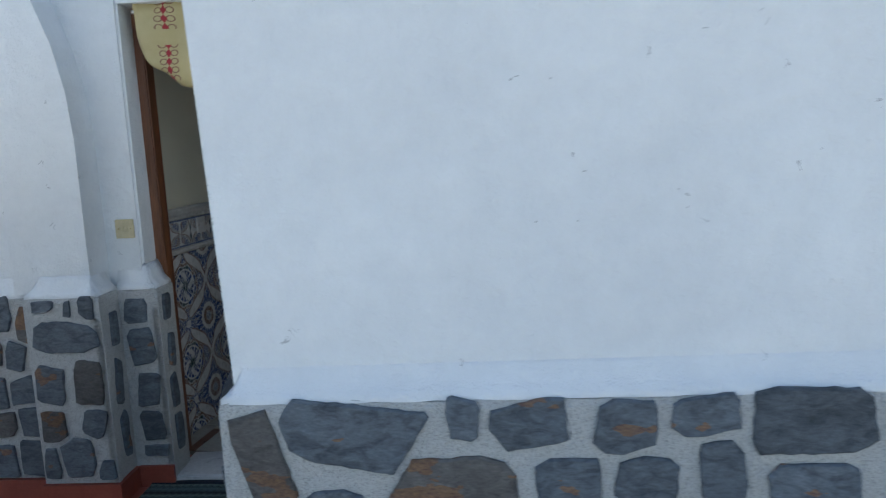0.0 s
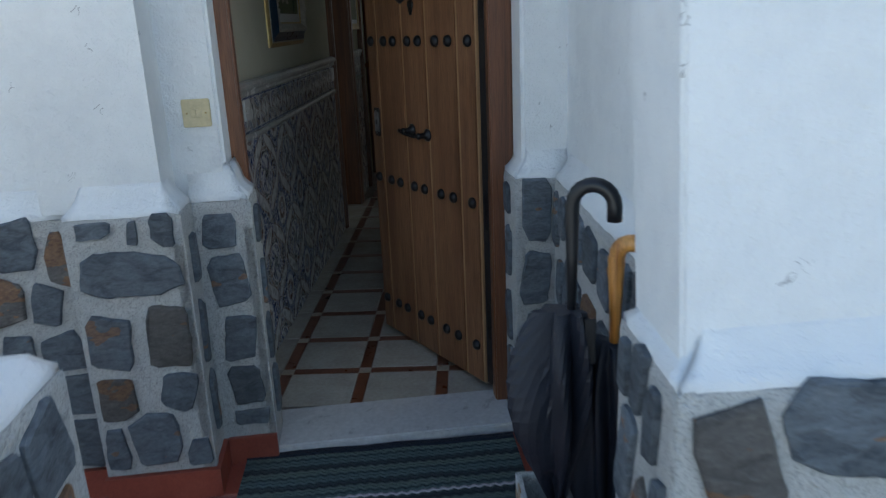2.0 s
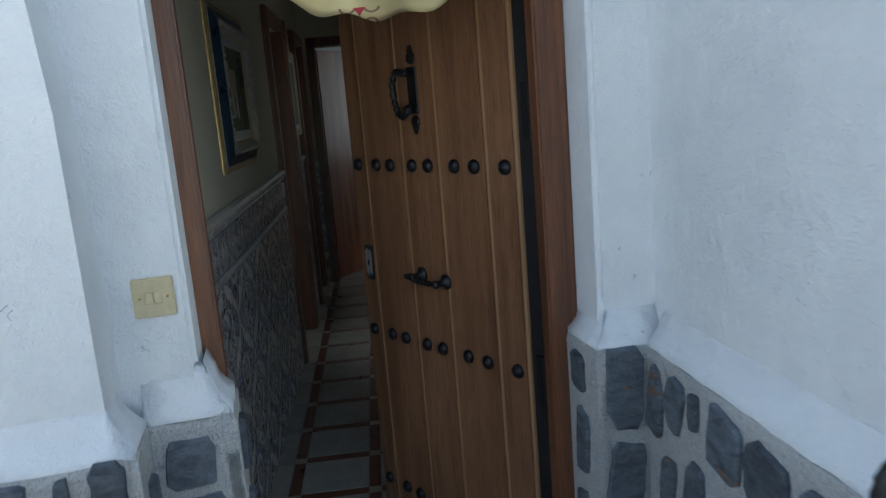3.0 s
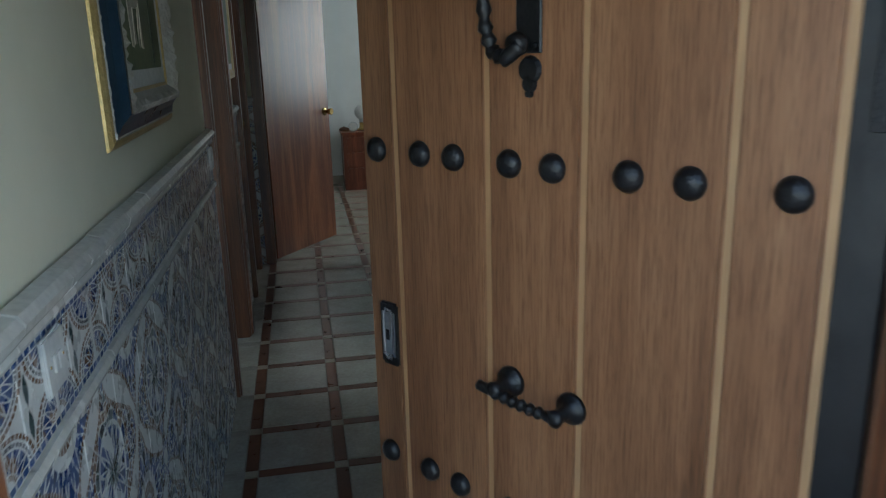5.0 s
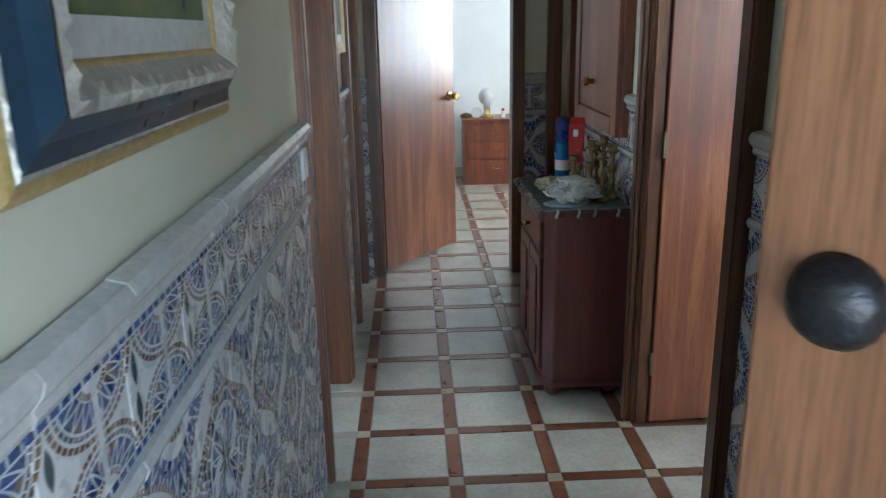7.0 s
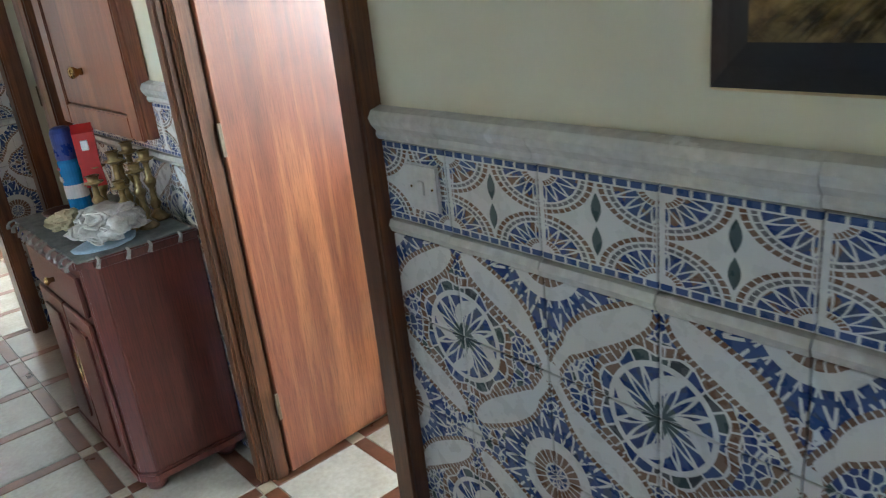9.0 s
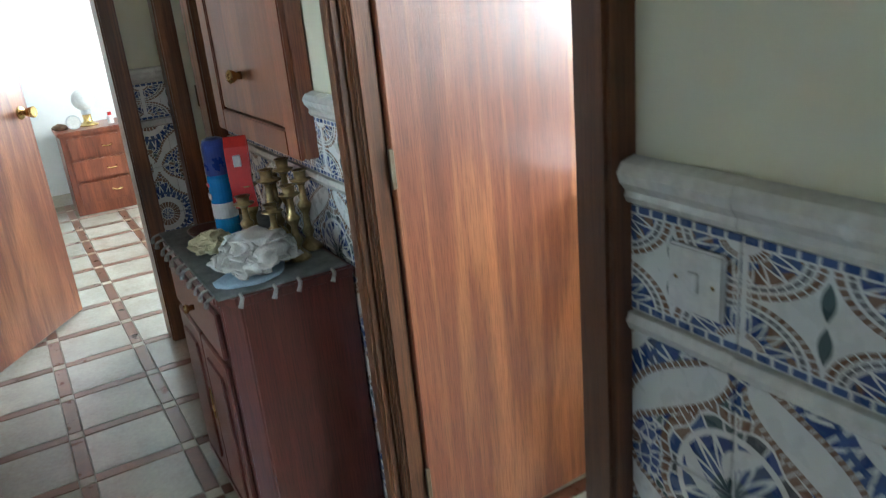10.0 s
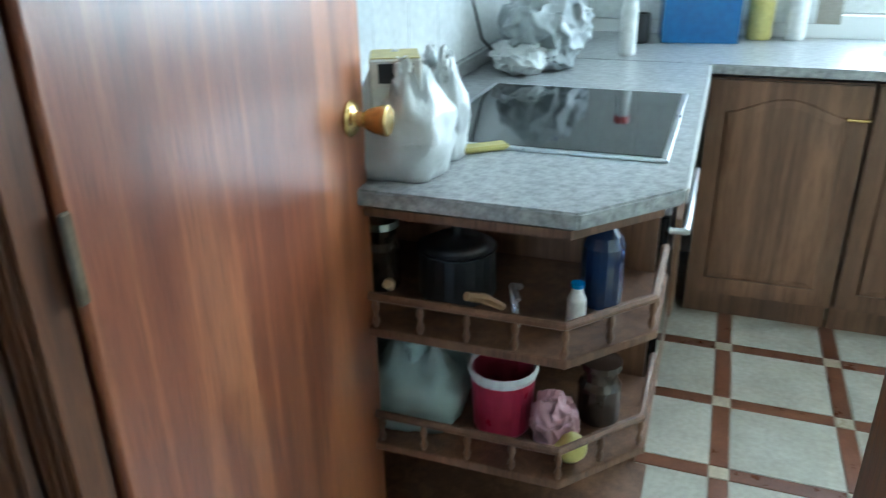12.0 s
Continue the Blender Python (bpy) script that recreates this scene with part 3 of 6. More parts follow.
# door wall, its reveals and the frame
plain_wall("wall_door_left", DOOR_WALL, -1.75, -0.478, 0.02, 0.27, -0.03, 3.0, WHITE, "whitewashed wall beside the front door", 0.012)
plain_wall("wall_door_right", DOOR_WALL, 0.47, 0.80, 0.02, 0.27, -0.03, 3.0, WHITE, "whitewashed wall beside the front door", 0.012)
plain_wall("wall_door_lintel", DOOR_WALL, -0.478, 0.47, 0.02, 0.27, 2.13, 3.0, WHITE, "whitewashed lintel over the front door")
dado("dado_door_left", DOOR_WALL @ pose(0, -0.025, 0), -0.60, -0.415, 0.905, [(-0.515, 0.80, 0.11, 0.115, 5, False), (-0.505, 0.635, 0.11, 0.155, -8, False), (-0.495, 0.435, 0.10, 0.15, 4, False), (-0.49, 0.26, 0.105, 0.14, -4, False), (-0.485, 0.145, 0.11, 0.06, 0, False)], 210,
     "grey rubble-stone dado beside the front door", 0.045, mitre=(0, 1))
dado("dado_reveal_left", DOOR_WALL @ pose(-0.411, -0.025, 0, 0, 0, 90), 0.0, 0.17, 0.905, [(0.07, 0.80, 0.06, 0.12, 0, False), (0.08, 0.6, 0.06, 0.16, 5, False), (0.07, 0.4, 0.06, 0.15, -5, False), (0.08, 0.2, 0.06, 0.16, 0, False)], 220, "narrow stone dado in the door reveal", 0.045, mitre=(1, 0))
dado("dado_door_right", DOOR_WALL @ pose(0, -0.03, 0), 0.438, 0.62, 0.912, [(0.505, 0.79, 0.09, 0.20, 0, False), (0.50, 0.56, 0.09, 0.17, 6, False), (0.51, 0.36, 0.09, 0.16, -6, False), (0.50, 0.17, 0.09, 0.15, 0, False)], 230, "grey rubble-stone dado beside the front door", 0.05, mitre=(1, 0))
dado("dado_reveal_right", DOOR_WALL @ pose(0.434, 0.16, 0, 0, 0, -90), 0.0, 0.19, 0.912, [(0.09, 0.82, 0.06, 0.10, 0, False), (0.10, 0.63, 0.06, 0.17, 5, False), (0.09, 0.4, 0.06, 0.17, -5, False), (0.1, 0.2, 0.06, 0.16, 0, False)], 240, "narrow stone dado in the door reveal", 0.045, mitre=(0, 1))
# blind arch pilaster
PIL = DOOR_WALL @ pose(0, -0.20, 0)
structure("dado_pilaster_left", slab(-0.9225, -0.9195, 0.001, 0.066, 0.07, 0.895), MORTAR, "grey mortar on the pilaster's narrow side", "stone dado", PIL)
dado("dado_pilaster", PIL, -0.919, -0.586, 0.912, [
    (-0.833, 0.868, 0.10, 0.045, 0, False), (-0.727, 0.85, 0.028, 0.075, 6, False), (-0.645, 0.855, 0.062, 0.10, 0, False), (-0.752, 0.735, 0.28, 0.145, 2, False), (-0.842, 0.52, 0.12, 0.165, 5, False),
    (-0.674, 0.53, 0.125, 0.19, 4, True), (-0.848, 0.333, 0.105, 0.14, 0, True), (-0.665, 0.345, 0.105, 0.12, 14, False), (-0.755, 0.185, 0.16, 0.18, -4, False), (-0.872, 0.165, 0.075, 0.14, 10, False), (-0.632, 0.13, 0.075, 0.08, 0, False)], 250,
    "grey and rust-coloured rubble-stone dado of the pilaster", z0=0.07, mitre=(1, 1))
dado("dado_pilaster_side", DOOR_WALL @ pose(-0.590, -0.20, 0, 0, 0, 90), 0.0, 0.175, 0.912, [(0.10, 0.74, 0.05, 0.15, 0, False), (0.09, 0.5, 0.05, 0.2, 5, False), (0.10, 0.25, 0.05, 0.2, -5, False)], 270, "narrow stone dado on the pilaster's side", z0=0.07, mitre=(1, 0))
bm = bmesh.new()
edge = []
for u in (-0.985, -0.640):
    pts = [(u, 0.912), (u, 1.56)]
    R = 1.15 + (u + 0.985)
    for k in range(1, 13):
        a = math.pi / 2 * k / 12
        pts.append((u - R * (1 - math.cos(a)), 1.56 + R * math.sin(a)))
    edge.append(pts)
front = [[bm.verts.new((x, y, z)) for x, z in pts] for pts in edge for y in (0.052, 0.24)]
for a, b in ((0, 2), (1, 3), (0, 1), (2, 3)):
    for k in range(len(front[0]) - 1):
        bm.faces.new((front[a][k], front[a][k + 1], front[b][k + 1], front[b][k]))
bmesh.ops.recalc_face_normals(bm, faces=bm.faces[:])
structure("wall_arch_pilaster", bm, WHITE, "whitewashed pilaster turning into a blind arch", "wall", PIL)
dado("dado_wall_left", DOOR_WALL @ pose(0, -0.135, 0), -1.72, -0.90, 0.905, filled(-1.70, -0.93, 0.10, 0.87, 0.155, 61, 0.9), 280, "grey rubble-stone dado with wide pale mortar", z0=0.07)
plain_wall("wall_arch_field", DOOR_WALL, -1.75, -0.90, -0.085, 0.05, 0.0, 3.0, WHITE, "whitewashed wall under the blind arch")
# porch side wall
SIDE = wall_frame(-0.135, 3.33, -90 + SIDE_TURN)
plain_wall("wall_porch_side", SIDE, -0.1, 1.15, 0.05, 0.25, -0.03, 3.0, WHITE, "whitewashed porch side wall above a stone dado")
dado("dado_porch_side", SIDE, 0.0, 1.15, 0.905, [(0.06, 0.77, 0.07, 0.17, 10, False), (0.16, 0.80, 0.075, 0.12, 16, False), (0.25, 0.82, 0.035, 0.09, 0, False), (0.37, 0.80, 0.12, 0.13, 14, False), (0.12, 0.58, 0.06, 0.15, 10, False),
     (0.24, 0.6, 0.07, 0.19, 12, False), (0.36, 0.585, 0.07, 0.17, 8, False), (0.52, 0.79, 0.13, 0.13, 8, False), (0.50, 0.58, 0.12, 0.18, 10, True), (0.68, 0.78, 0.13, 0.14, 6, False), (0.68, 0.57, 0.13, 0.17, 5, False)]
     + filled(0.02, 0.8, 0.03, 0.47, 0.16, 66, 0.7) + filled(0.8, 1.1, 0.03, 0.87, 0.16, 67, 0.8), 300, "grey rubble-stone dado along the porch side wall")

# skirting of red clay tiles, sill, porch floor, ground
sk = structure("baseboard_porch", slab(-0.93, -0.575, -0.215, -0.02, -0.03, 0.066), TERRACOTTA, "red clay tile skirting at the pilaster's foot", "skirting", DOOR_WALL)
structure("baseboard_porch_left", slab(-1.72, -0.932, -0.15, -0.02, -0.03, 0.066), TERRACOTTA, "red clay tile skirting along the wall", "skirting", DOOR_WALL)
structure("baseboard_door", slab(-0.573, -0.412, -0.04, 0.0, -0.03, 0.07), TERRACOTTA, "red clay tile skirting beside the door", "skirting", DOOR_WALL)
structure("baseboard_door_right", slab(0.434, 0.60, -0.045, 0.0, -0.03, 0.07), TERRACOTTA, "red clay tile skirting beside the door", "skirting", DOOR_WALL)
structure("door_sill", slab(-0.43, 0.44, -0.02, 0.25, -0.03, 0.012, bevel=0.006, seg=2), MARBLE, "pale marble door sill", "sill", DOOR_WALL)
structure("ground", slab(-60, 60, -60, 60, -0.5, -0.045), surface("pale_concrete", (0.40, 0.39, 0.37), (0.52, 0.51, 0.48), 3, 0.85, 60, 0.3, world_space=True), "pale concrete ground", "ground")
porch = structure("floor_porch", slab(-2.6, 0.05, 1.5, 3.45, -0.0445, -0.036), GROUT, "red clay tiled porch floor", "floor")
tile_me = None
for i in range(9):
    for j in range(7):
        bm = slab(-0.145, 0.145, -0.145, 0.145, -0.006, 0.006, bevel=0.003) if tile_me is None else None
        if bm is not None:
            ob = part("clay_tile", bm, TERRACOTTA, porch)
            tile_me = ob.data
        else:
            ob = new("clay_tile", tile_me)
            ob.parent = porch
        ob.matrix_local = pose(-2.42 + 0.298 * i, 1.63 + 0.298 * j, -0.036)

# ---- inside: floor, walls, ceiling ----
LEFT, RIGHT = -1.32, -0.15
structure("floor_slab", slab(-4.2, 3.0, 3.5, 12.2, -0.20, -0.008), GROUT, "grouted floor bed under the tiles", "floor")
WT = 0.16


def run(name, x0, x1, y0, y1, z0, z1, mat=None, label="cream-painted plaster wall"):
    return structure(name, slab(x0, x1, y0, y1, z0, z1), mat or CREAM, label, "wall")


TOP = 2.5
run("wall_west_1", LEFT - WT, LEFT, 3.42, 6.10, 0, TOP)
run("wall_west_2", LEFT - WT, LEFT, 6.98, 7.55, 0, TOP)
run("wall_west_3", LEFT - WT, LEFT, 8.28, 8.36, 0, TOP)
run("wall_west_lintel", LEFT - WT, LEFT, 6.10, 6.98, 2.1, TOP)
run("wall_west_lintel_2", LEFT - WT, LEFT, 7.55, 8.28, 2.1, TOP)
run("wall_east_1", RIGHT, RIGHT + 0.12, 3.56, 5.72, 0, TOP)
run("wall_east_2", RIGHT, RIGHT + 0.12, 6.46, 7.66, 0, TOP)
run("wall_east_3", RIGHT, RIGHT + 0.12, 8.34, 8.36, 0, TOP)
run("wall_east_lintel", RIGHT, RIGHT + 0.12, 5.72, 6.46, 2.1, TOP)
run("wall_east_lintel_2", RIGHT, RIGHT + 0.12, 7.66, 8.34, 2.1, TOP)
run("wall_end_left", LEFT - WT, -1.225, 8.36, 8.46, 0, TOP)
run("wall_end_right", -0.36, RIGHT + 0.12, 8.36, 8.46, 0, TOP)
run("wall_end_lintel", -1.225, -0.36, 8.36, 8.46, 2.1, TOP)
structure("ceiling", slab(-4.2, 3.0, 3.45, 12.2, TOP, TOP + 0.12), INWHITE, "white painted ceiling", "ceiling")
# bedroom
run("wall_bedroom_north", -2.2, 1.6, 11.62, 11.74, 0, TOP, INWHITE, "white painted bedroom wall")
run("wall_bedroom_west", -2.32, -2.2, 8.46, 11.74, 0, TOP, INWHITE, "white painted bedroom wall")
run("wall_bedroom_east_1", 1.4, 1.52, 8.46, 9.2, 0, TOP, INWHITE, "white painted bedroom wall")
run("wall_bedroom_east_2", 1.4, 1.52, 10.8, 11.62, 0, TOP, INWHITE, "white painted bedroom wall")
run("wall_bedroom_east_sill", 1.4, 1.52, 9.2, 10.8, 0, 0.95, INWHITE, "white painted wall under the bedroom window")
run("wall_bedroom_east_head", 1.4, 1.52, 9.2, 10.8, 2.25, TOP, INWHITE, "white painted wall over the bedroom window")
run("wall_bedroom_south_1", -2.2, LEFT - WT, 8.36, 8.46, 0, TOP, INWHITE, "white painted bedroom wall")
run("wall_bedroom_south_2", RIGHT + 0.12, 1.52, 8.36, 8.46, 0, TOP, INWHITE, "white painted bedroom wall")
# room beyond the doorway on the west side
run("wall_west_room_south", -4.0, LEFT - WT, 5.2, 5.32, 0, TOP, INWHITE, "white painted wall of a side room")
run("wall_west_room_north", -4.0, LEFT - WT, 7.7, 7.82, 0, TOP, INWHITE, "white painted wall of a side room")
run("wall_west_room_sill", -4.0, -3.88, 5.32, 7.7, 0, 0.95, INWHITE, "white painted wall under a side window")
run("wall_west_room_head", -4.0, -3.88, 5.32, 7.7, 2.2, TOP, INWHITE, "white painted wall over a side window")
run("wall_west_room_1", -4.0, -3.88, 5.32, 6.0, 0.95, 2.2, INWHITE, "white painted wall beside a side window")
run("wall_west_room_2", -4.0, -3.88, 7.2, 7.7, 0.95, 2.2, INWHITE, "white painted wall beside a side window")
# kitchen
KN, KE, KS = 6.62, 2.52, 3.9
KTILE = surface("white_kitchen_tile", (0.66, 0.68, 0.68), (0.76, 0.78, 0.78), 5, 0.16, 60, 0.03, vary=0.06, world_space=True, coat=0.3)
run("wall_kitchen_north", RIGHT + 0.12, KE + 0.15, KN, KN + 0.12, 0, TOP, INWHITE, "white kitchen wall behind the worktop")
run("wall_kitchen_south", RIGHT + 0.12, KE + 0.15, KS - 0.12, KS, 0, TOP, INWHITE, "white kitchen wall")
run("wall_kitchen_east_1", KE, KE + 0.15, 5.52, KN, 0, TOP, INWHITE, "white kitchen wall beside the window")
run("wall_kitchen_east_2", KE, KE + 0.15, KS, 4.2, 0, TOP, INWHITE, "white kitchen wall beside the window")
run("wall_kitchen_east_sill", KE, KE + 0.15, 4.2, 5.52, 0, 0.98, INWHITE, "white kitchen wall under the window")
run("wall_kitchen_east_head", KE, KE + 0.15, 4.2, 5.52, 2.2, TOP, INWHITE, "white kitchen wall over the window")


def window(name, m, w, h, label):
    """A casement window in a wall opening; its frame's own x runs across, z up."""
    fr = tagged(new(name), label, "window", kind="structure")
    fr.matrix_world = m
    bm = bmesh.new()
    for a in ((-w / 2, w / 2, 0, 0.05), (-w / 2, w / 2, h - 0.05, h), (-w / 2, -w / 2 + 0.05, 0.05, h - 0.05), (w / 2 - 0.05, w / 2, 0.05, h - 0.05), (-0.03, 0.03, 0.05, h - 0.05)):
        box(bm, a[0], a[1], -0.03, 0.03, a[2], a[3], bevel=0.004)
    part("window_frame", bm, PLASTIC_WHITE, fr)
    glass, t, p = nodes_of("window_glass")
    p.inputs["Transmission Weight"].default_value, p.inputs["Roughness"].default_value = 1.0, 0.02
    for x0, x1 in ((-w / 2 + 0.05, -0.03), (0.03, w / 2 - 0.05)):
        ob = part("pane", slab(x0, x1, -0.003, 0.003, 0.05, h - 0.05), glass, fr)
        ob.visible_shadow = False
    return fr


window("window_1", pose(KE + 0.10, 4.86, 0.98, 0, 0, 90), 1.32, 1.22, "white kitchen window above the worktop")
window("window_2", pose(1.48, 10.0, 0.95, 0, 0, 90), 1.6, 1.3, "white bedroom window letting in bright daylight")
# window_3 is out of view, added to go with the west room's fill lamp
window("window_3", pose(-3.95, 6.6, 0.95, 0, 0, 90), 1.2, 1.25, "unseen side-room window, added to let light into the corridor")
# bright daylight haze outside the windows
haze = bpy.data.materials.new("bright_daylight")
haze.use_nodes = True
ht = haze.node_tree
ht.nodes.remove(ht.nodes["Principled BSDF"])
em = ht.nodes.new("ShaderNodeEmission")
em.inputs[0].default_value, em.inputs[1].default_value = (0.90, 0.96, 1.0, 1), 0.8
ht.links.new(em.outputs[0], ht.nodes["Material Output"].inputs[0])
structure("backdrop_east", slab(5.0, 5.02, 2.0, 13.0, 0, 4.5), haze, "bright pale daylight outside the windows", "backdrop")


# ---- wall tiles inside ----
RAIL = [(0.0, 1.142), (0.014, 1.144), (0.018, 1.152), (0.016, 1.160), (0.026, 1.172), (0.030, 1.185), (0.022, 1.198), (0.0, 1.204)]
PENCIL = [(0.0, 0.962), (0.012, 0.964), (0.017, 0.976), (0.012, 0.988), (0.0, 0.990)]
piece = {}


def tiled_run(name, m, length, off, near_y0):
    """Printed wall tiles up to the chair rail; +x along the wall, -y out of it. off: where the first joint falls."""
    run_ob = structure(name, slab(0, length, -0.004, 0.0, 0, 1.14), GROUT, "blue and white mosaic-print wall tiles with a moulded rail", "wall tiles", m)

    def put(kind, x0, x1, z0, z1, mat, thick):
        key = (kind, round(x1 - x0, 3), round(z1 - z0, 3))
        if key not in piece:
            ob = part(kind, slab(0, x1 - x0 - 0.002, -thick, -0.004, 0, z1 - z0 - 0.002, bevel=0.0015), mat, run_ob)
            piece[key] = ob.data
        else:
            ob = new(kind, piece[key])
            ob.parent = run_ob
        ob.matrix_local = pose(x0, 0, z0)
    cuts = [0.0] + [off + AZ * i for i in range(60) if 0.01 < off + AZ * i < length - 0.01] + [length]
    for a, b in zip(cuts, cuts[1:]):
        put("border_tile", a, b, BORDER_Z0, BORDER_Z1, BORDER_PRINT, 0.012)
        zs = [0.0, 0.169] + [0.169 + 0.207 * i for i in range(1, 4)] + [0.962]
        for z0, z1 in zip(zs, zs[1:]):
            if z1 - z0 > 0.01:
                put("wall_tile", a, b, z0, z1, FIELD_PRINT, 0.012)
        for kind, prof in (("rail_piece", RAIL), ("pencil_piece", PENCIL)):
            key = (kind, round(b - a, 3))
            if key not in piece:
                ob = part(kind, roughen(swept([(o + 0.004, z) for o, z in prof], b - a - 0.0015, 3), 0.0012, 9), CERAMIC, run_ob, smooth=False)
                piece[key] = ob.data
            else:
                ob = new(kind, piece[key])
                ob.parent = run_ob
            ob.matrix_local = pose(a, random.uniform(-0.0015, 0.0), random.uniform(-0.0015, 0.0015))


# +x of a run points to one's right as one faces the wall
tiled_run("tiles_east_1", pose(RIGHT, 5.685, 0, 0, 0, -90), 2.04, 0.173, 0)
tiled_run("tiles_east_2", pose(RIGHT, 7.655, 0, 0, 0, -90), 1.09, 0.10, 0)
tiled_run("tiles_west_1", pose(LEFT, 3.53, 0, 0, 0, 90), 2.62, 0.10, 0)
tiled_run("tiles_west_2", pose(LEFT, 6.99, 0, 0, 0, 90), 0.55, 0.10, 0)
tiled_run("tiles_end_left", pose(LEFT, 8.36, 0), 0.075, 0.2, 0)
tiled_run("tiles_end_right", pose(-0.34, 8.36, 0), 0.19, 0.1, 0)


# ---- door frames ----
def door_frame(name, posts, label):
    ob = tagged(new(name), label, "door frame", kind="structure")
    for x0, x1, y0, y1, z0, z1 in posts:
        part("post" if z0 == 0 else "head", slab(x0, x1, y0, y1, z0, z1, bevel=0.007, seg=2), FRAME_WOOD, ob)
    return ob


# kitchen doorway: lining and stepped architraves
door_frame("door_frame_kitchen", [(-0.20, -0.145, 5.685, 5.752, 0, 2.14), (-0.19, 0.03, 5.720, 5.746, 0, 2.06), (-0.20, -0.145, 6.447, 6.545, 0, 2.14), (-0.225, -0.20, 6.455, 6.50, 0, 2.12), (-0.19, -0.138, 6.434, 6.462, 0, 2.06), (-0.20, -0.145, 5.685, 6.545, 2.06, 2.14)], "dark varnished wooden kitchen door frame")
door_frame("door_frame_west", [(-1.34, -1.285, 6.115, 6.165, 0, 2.14), (-1.42, -1.285, 6.862, 6.90, 0, 2.06), (-1.34, -1.275, 6.90, 6.985, 0, 2.14), (-1.34, -1.285, 6.115, 6.985, 2.06, 2.14)], "dark varnished wooden door frame on the west wall")
door_frame("door_frame_west_far", [(-1.345, -1.28, 7.555, 7.63, 0, 2.14), (-1.345, -1.28, 8.20, 8.275, 0, 2.14), (-1.345, -1.28, 7.555, 8.275, 2.06, 2.14)], "dark varnished wooden door frame on the west wall")
door_frame("door_frame_east_far", [(-0.215, -0.14, 7.665, 7.75, 0, 2.14), (-0.215, -0.14, 8.25, 8.335, 0, 2.14), (-0.215, -0.14, 7.665, 8.335, 2.06, 2.14)], "dark varnished wooden door frame on the east wall")
door_frame("door_frame_end", [(-1.255, -1.185, 8.325, 8.47, 0, 2.14), (-0.41, -0.34, 8.325, 8.47, 0, 2.14), (-1.255, -0.34, 8.325, 8.47, 2.06, 2.14)], "dark varnished wooden bedroom door frame")


def entry_frame():
    ob = tagged(new("door_frame_entry"), "brown wooden front door frame", "door frame", kind="structure")
    ob.matrix_world = DOOR_WALL
    for x0, x1, z0, z1 in ((-0.487, -0.433, 0.012, 2.13), (0.388, 0.47, 0.012, 2.13), (-0.433, 0.388, 2.07, 2.13)):
        part("post" if z0 < 1 else "head", slab(x0, x1, 0.15, 0.21, z0, z1, bevel=0.006, seg=2), ENTRY_FRAME, ob)
        if z0 < 1:
            part("stop", slab(x0 if x0 < 0 else x0 + 0.05, x1 - 0.015 if x0 < 0 else x1, 0.205, 0.265, z0, z1 - 0.02, bevel=0.004), ENTRY_FRAME, ob)


entry_frame()


# flush doors behind the closed doorways
HINGE = surface("dull_hinge_metal", (0.16, 0.12, 0.08), (0.26, 0.21, 0.15), 30, 0.4, 120, 0.05, metal=0.8)


def flush_door(name, m, w, label, knob_side=1, knob_out=True, hinges=True, both=True):
    """A flush veneered leaf; x from the hinge, -y is the seen face."""
    d = tagged(new(name), label, "door", kind="structure")
    d.matrix_world = m
    leaf = part("leaf", slab(0, w, 0.0, 0.038, 0.012, 2.04, bevel=0.003), SAPELE, d)
    for side in ((-1, 1) if both else (-1,)):
        base = pose(w - 0.065, 0.0 if side < 0 else 0.038, 1.03, 90 if side < 0 else -90)
        k = part("knob", turned([(0, 0), (0.030, 0.0), (0.031, 0.004), (0.026, 0.010), (0.013, 0.014), (0.012, 0.026), (0.017, 0.032), (0.022, 0.044), (0.026, 0.062), (0.026, 0.068), (0.022, 0.071), (0, 0.071)], 24, m=base), BRASS, d, "polished brass knob", smooth=False)
    for z in (0.25, 1.06, 1.80):
        part("hinge", slab(-0.010, 0.003, -0.005, 0.002, z - 0.045, z + 0.045, bevel=0.002), HINGE, d, "dull metal hinge")
    return d


flush_door("door_kitchen", pose(-0.135, 6.425, 0, 0, 0, 4.0), 0.70, "glossy reddish sapele veneer kitchen door, standing open")
flush_door("door_bedroom", pose(-1.175, 8.41, 0, 0, 0, 54.0), 0.79, "glossy reddish sapele veneer bedroom door, standing ajar")
flush_door("door_east_far", pose(-0.09, 8.335, 0, 0, 0, -90), 0.665, "dark veneered door, closed", both=False)
flush_door("door_west_far", pose(-1.38, 7.56, 0, 0, 0, 90), 0.71, "dark veneered door, closed", both=False)


# ---- front door ----
OAK = veneer("kitchen_oak", (0.085, 0.040, 0.020), (0.145, 0.070, 0.037), (0.20, 0.10, 0.054), 0.4, 0.2, 1.2)
FABRIC_BLACK = surface("black_umbrella_cloth", (0.004, 0.006, 0.012), (0.014, 0.018, 0.032), 8, 0.55, 220, 0.2)
# leaf frame: x from the hinge along the leaf, the seen face at y = 0, -y towards the porch
LEAF = Matrix.Translation((-0.330, 3.525, 0)) @ pose(0, 0, 0, 0, 0, math.degrees(math.atan2(0.815, -0.579)) - 180)


def leaf_x(s):
    return -(s + 0.130)


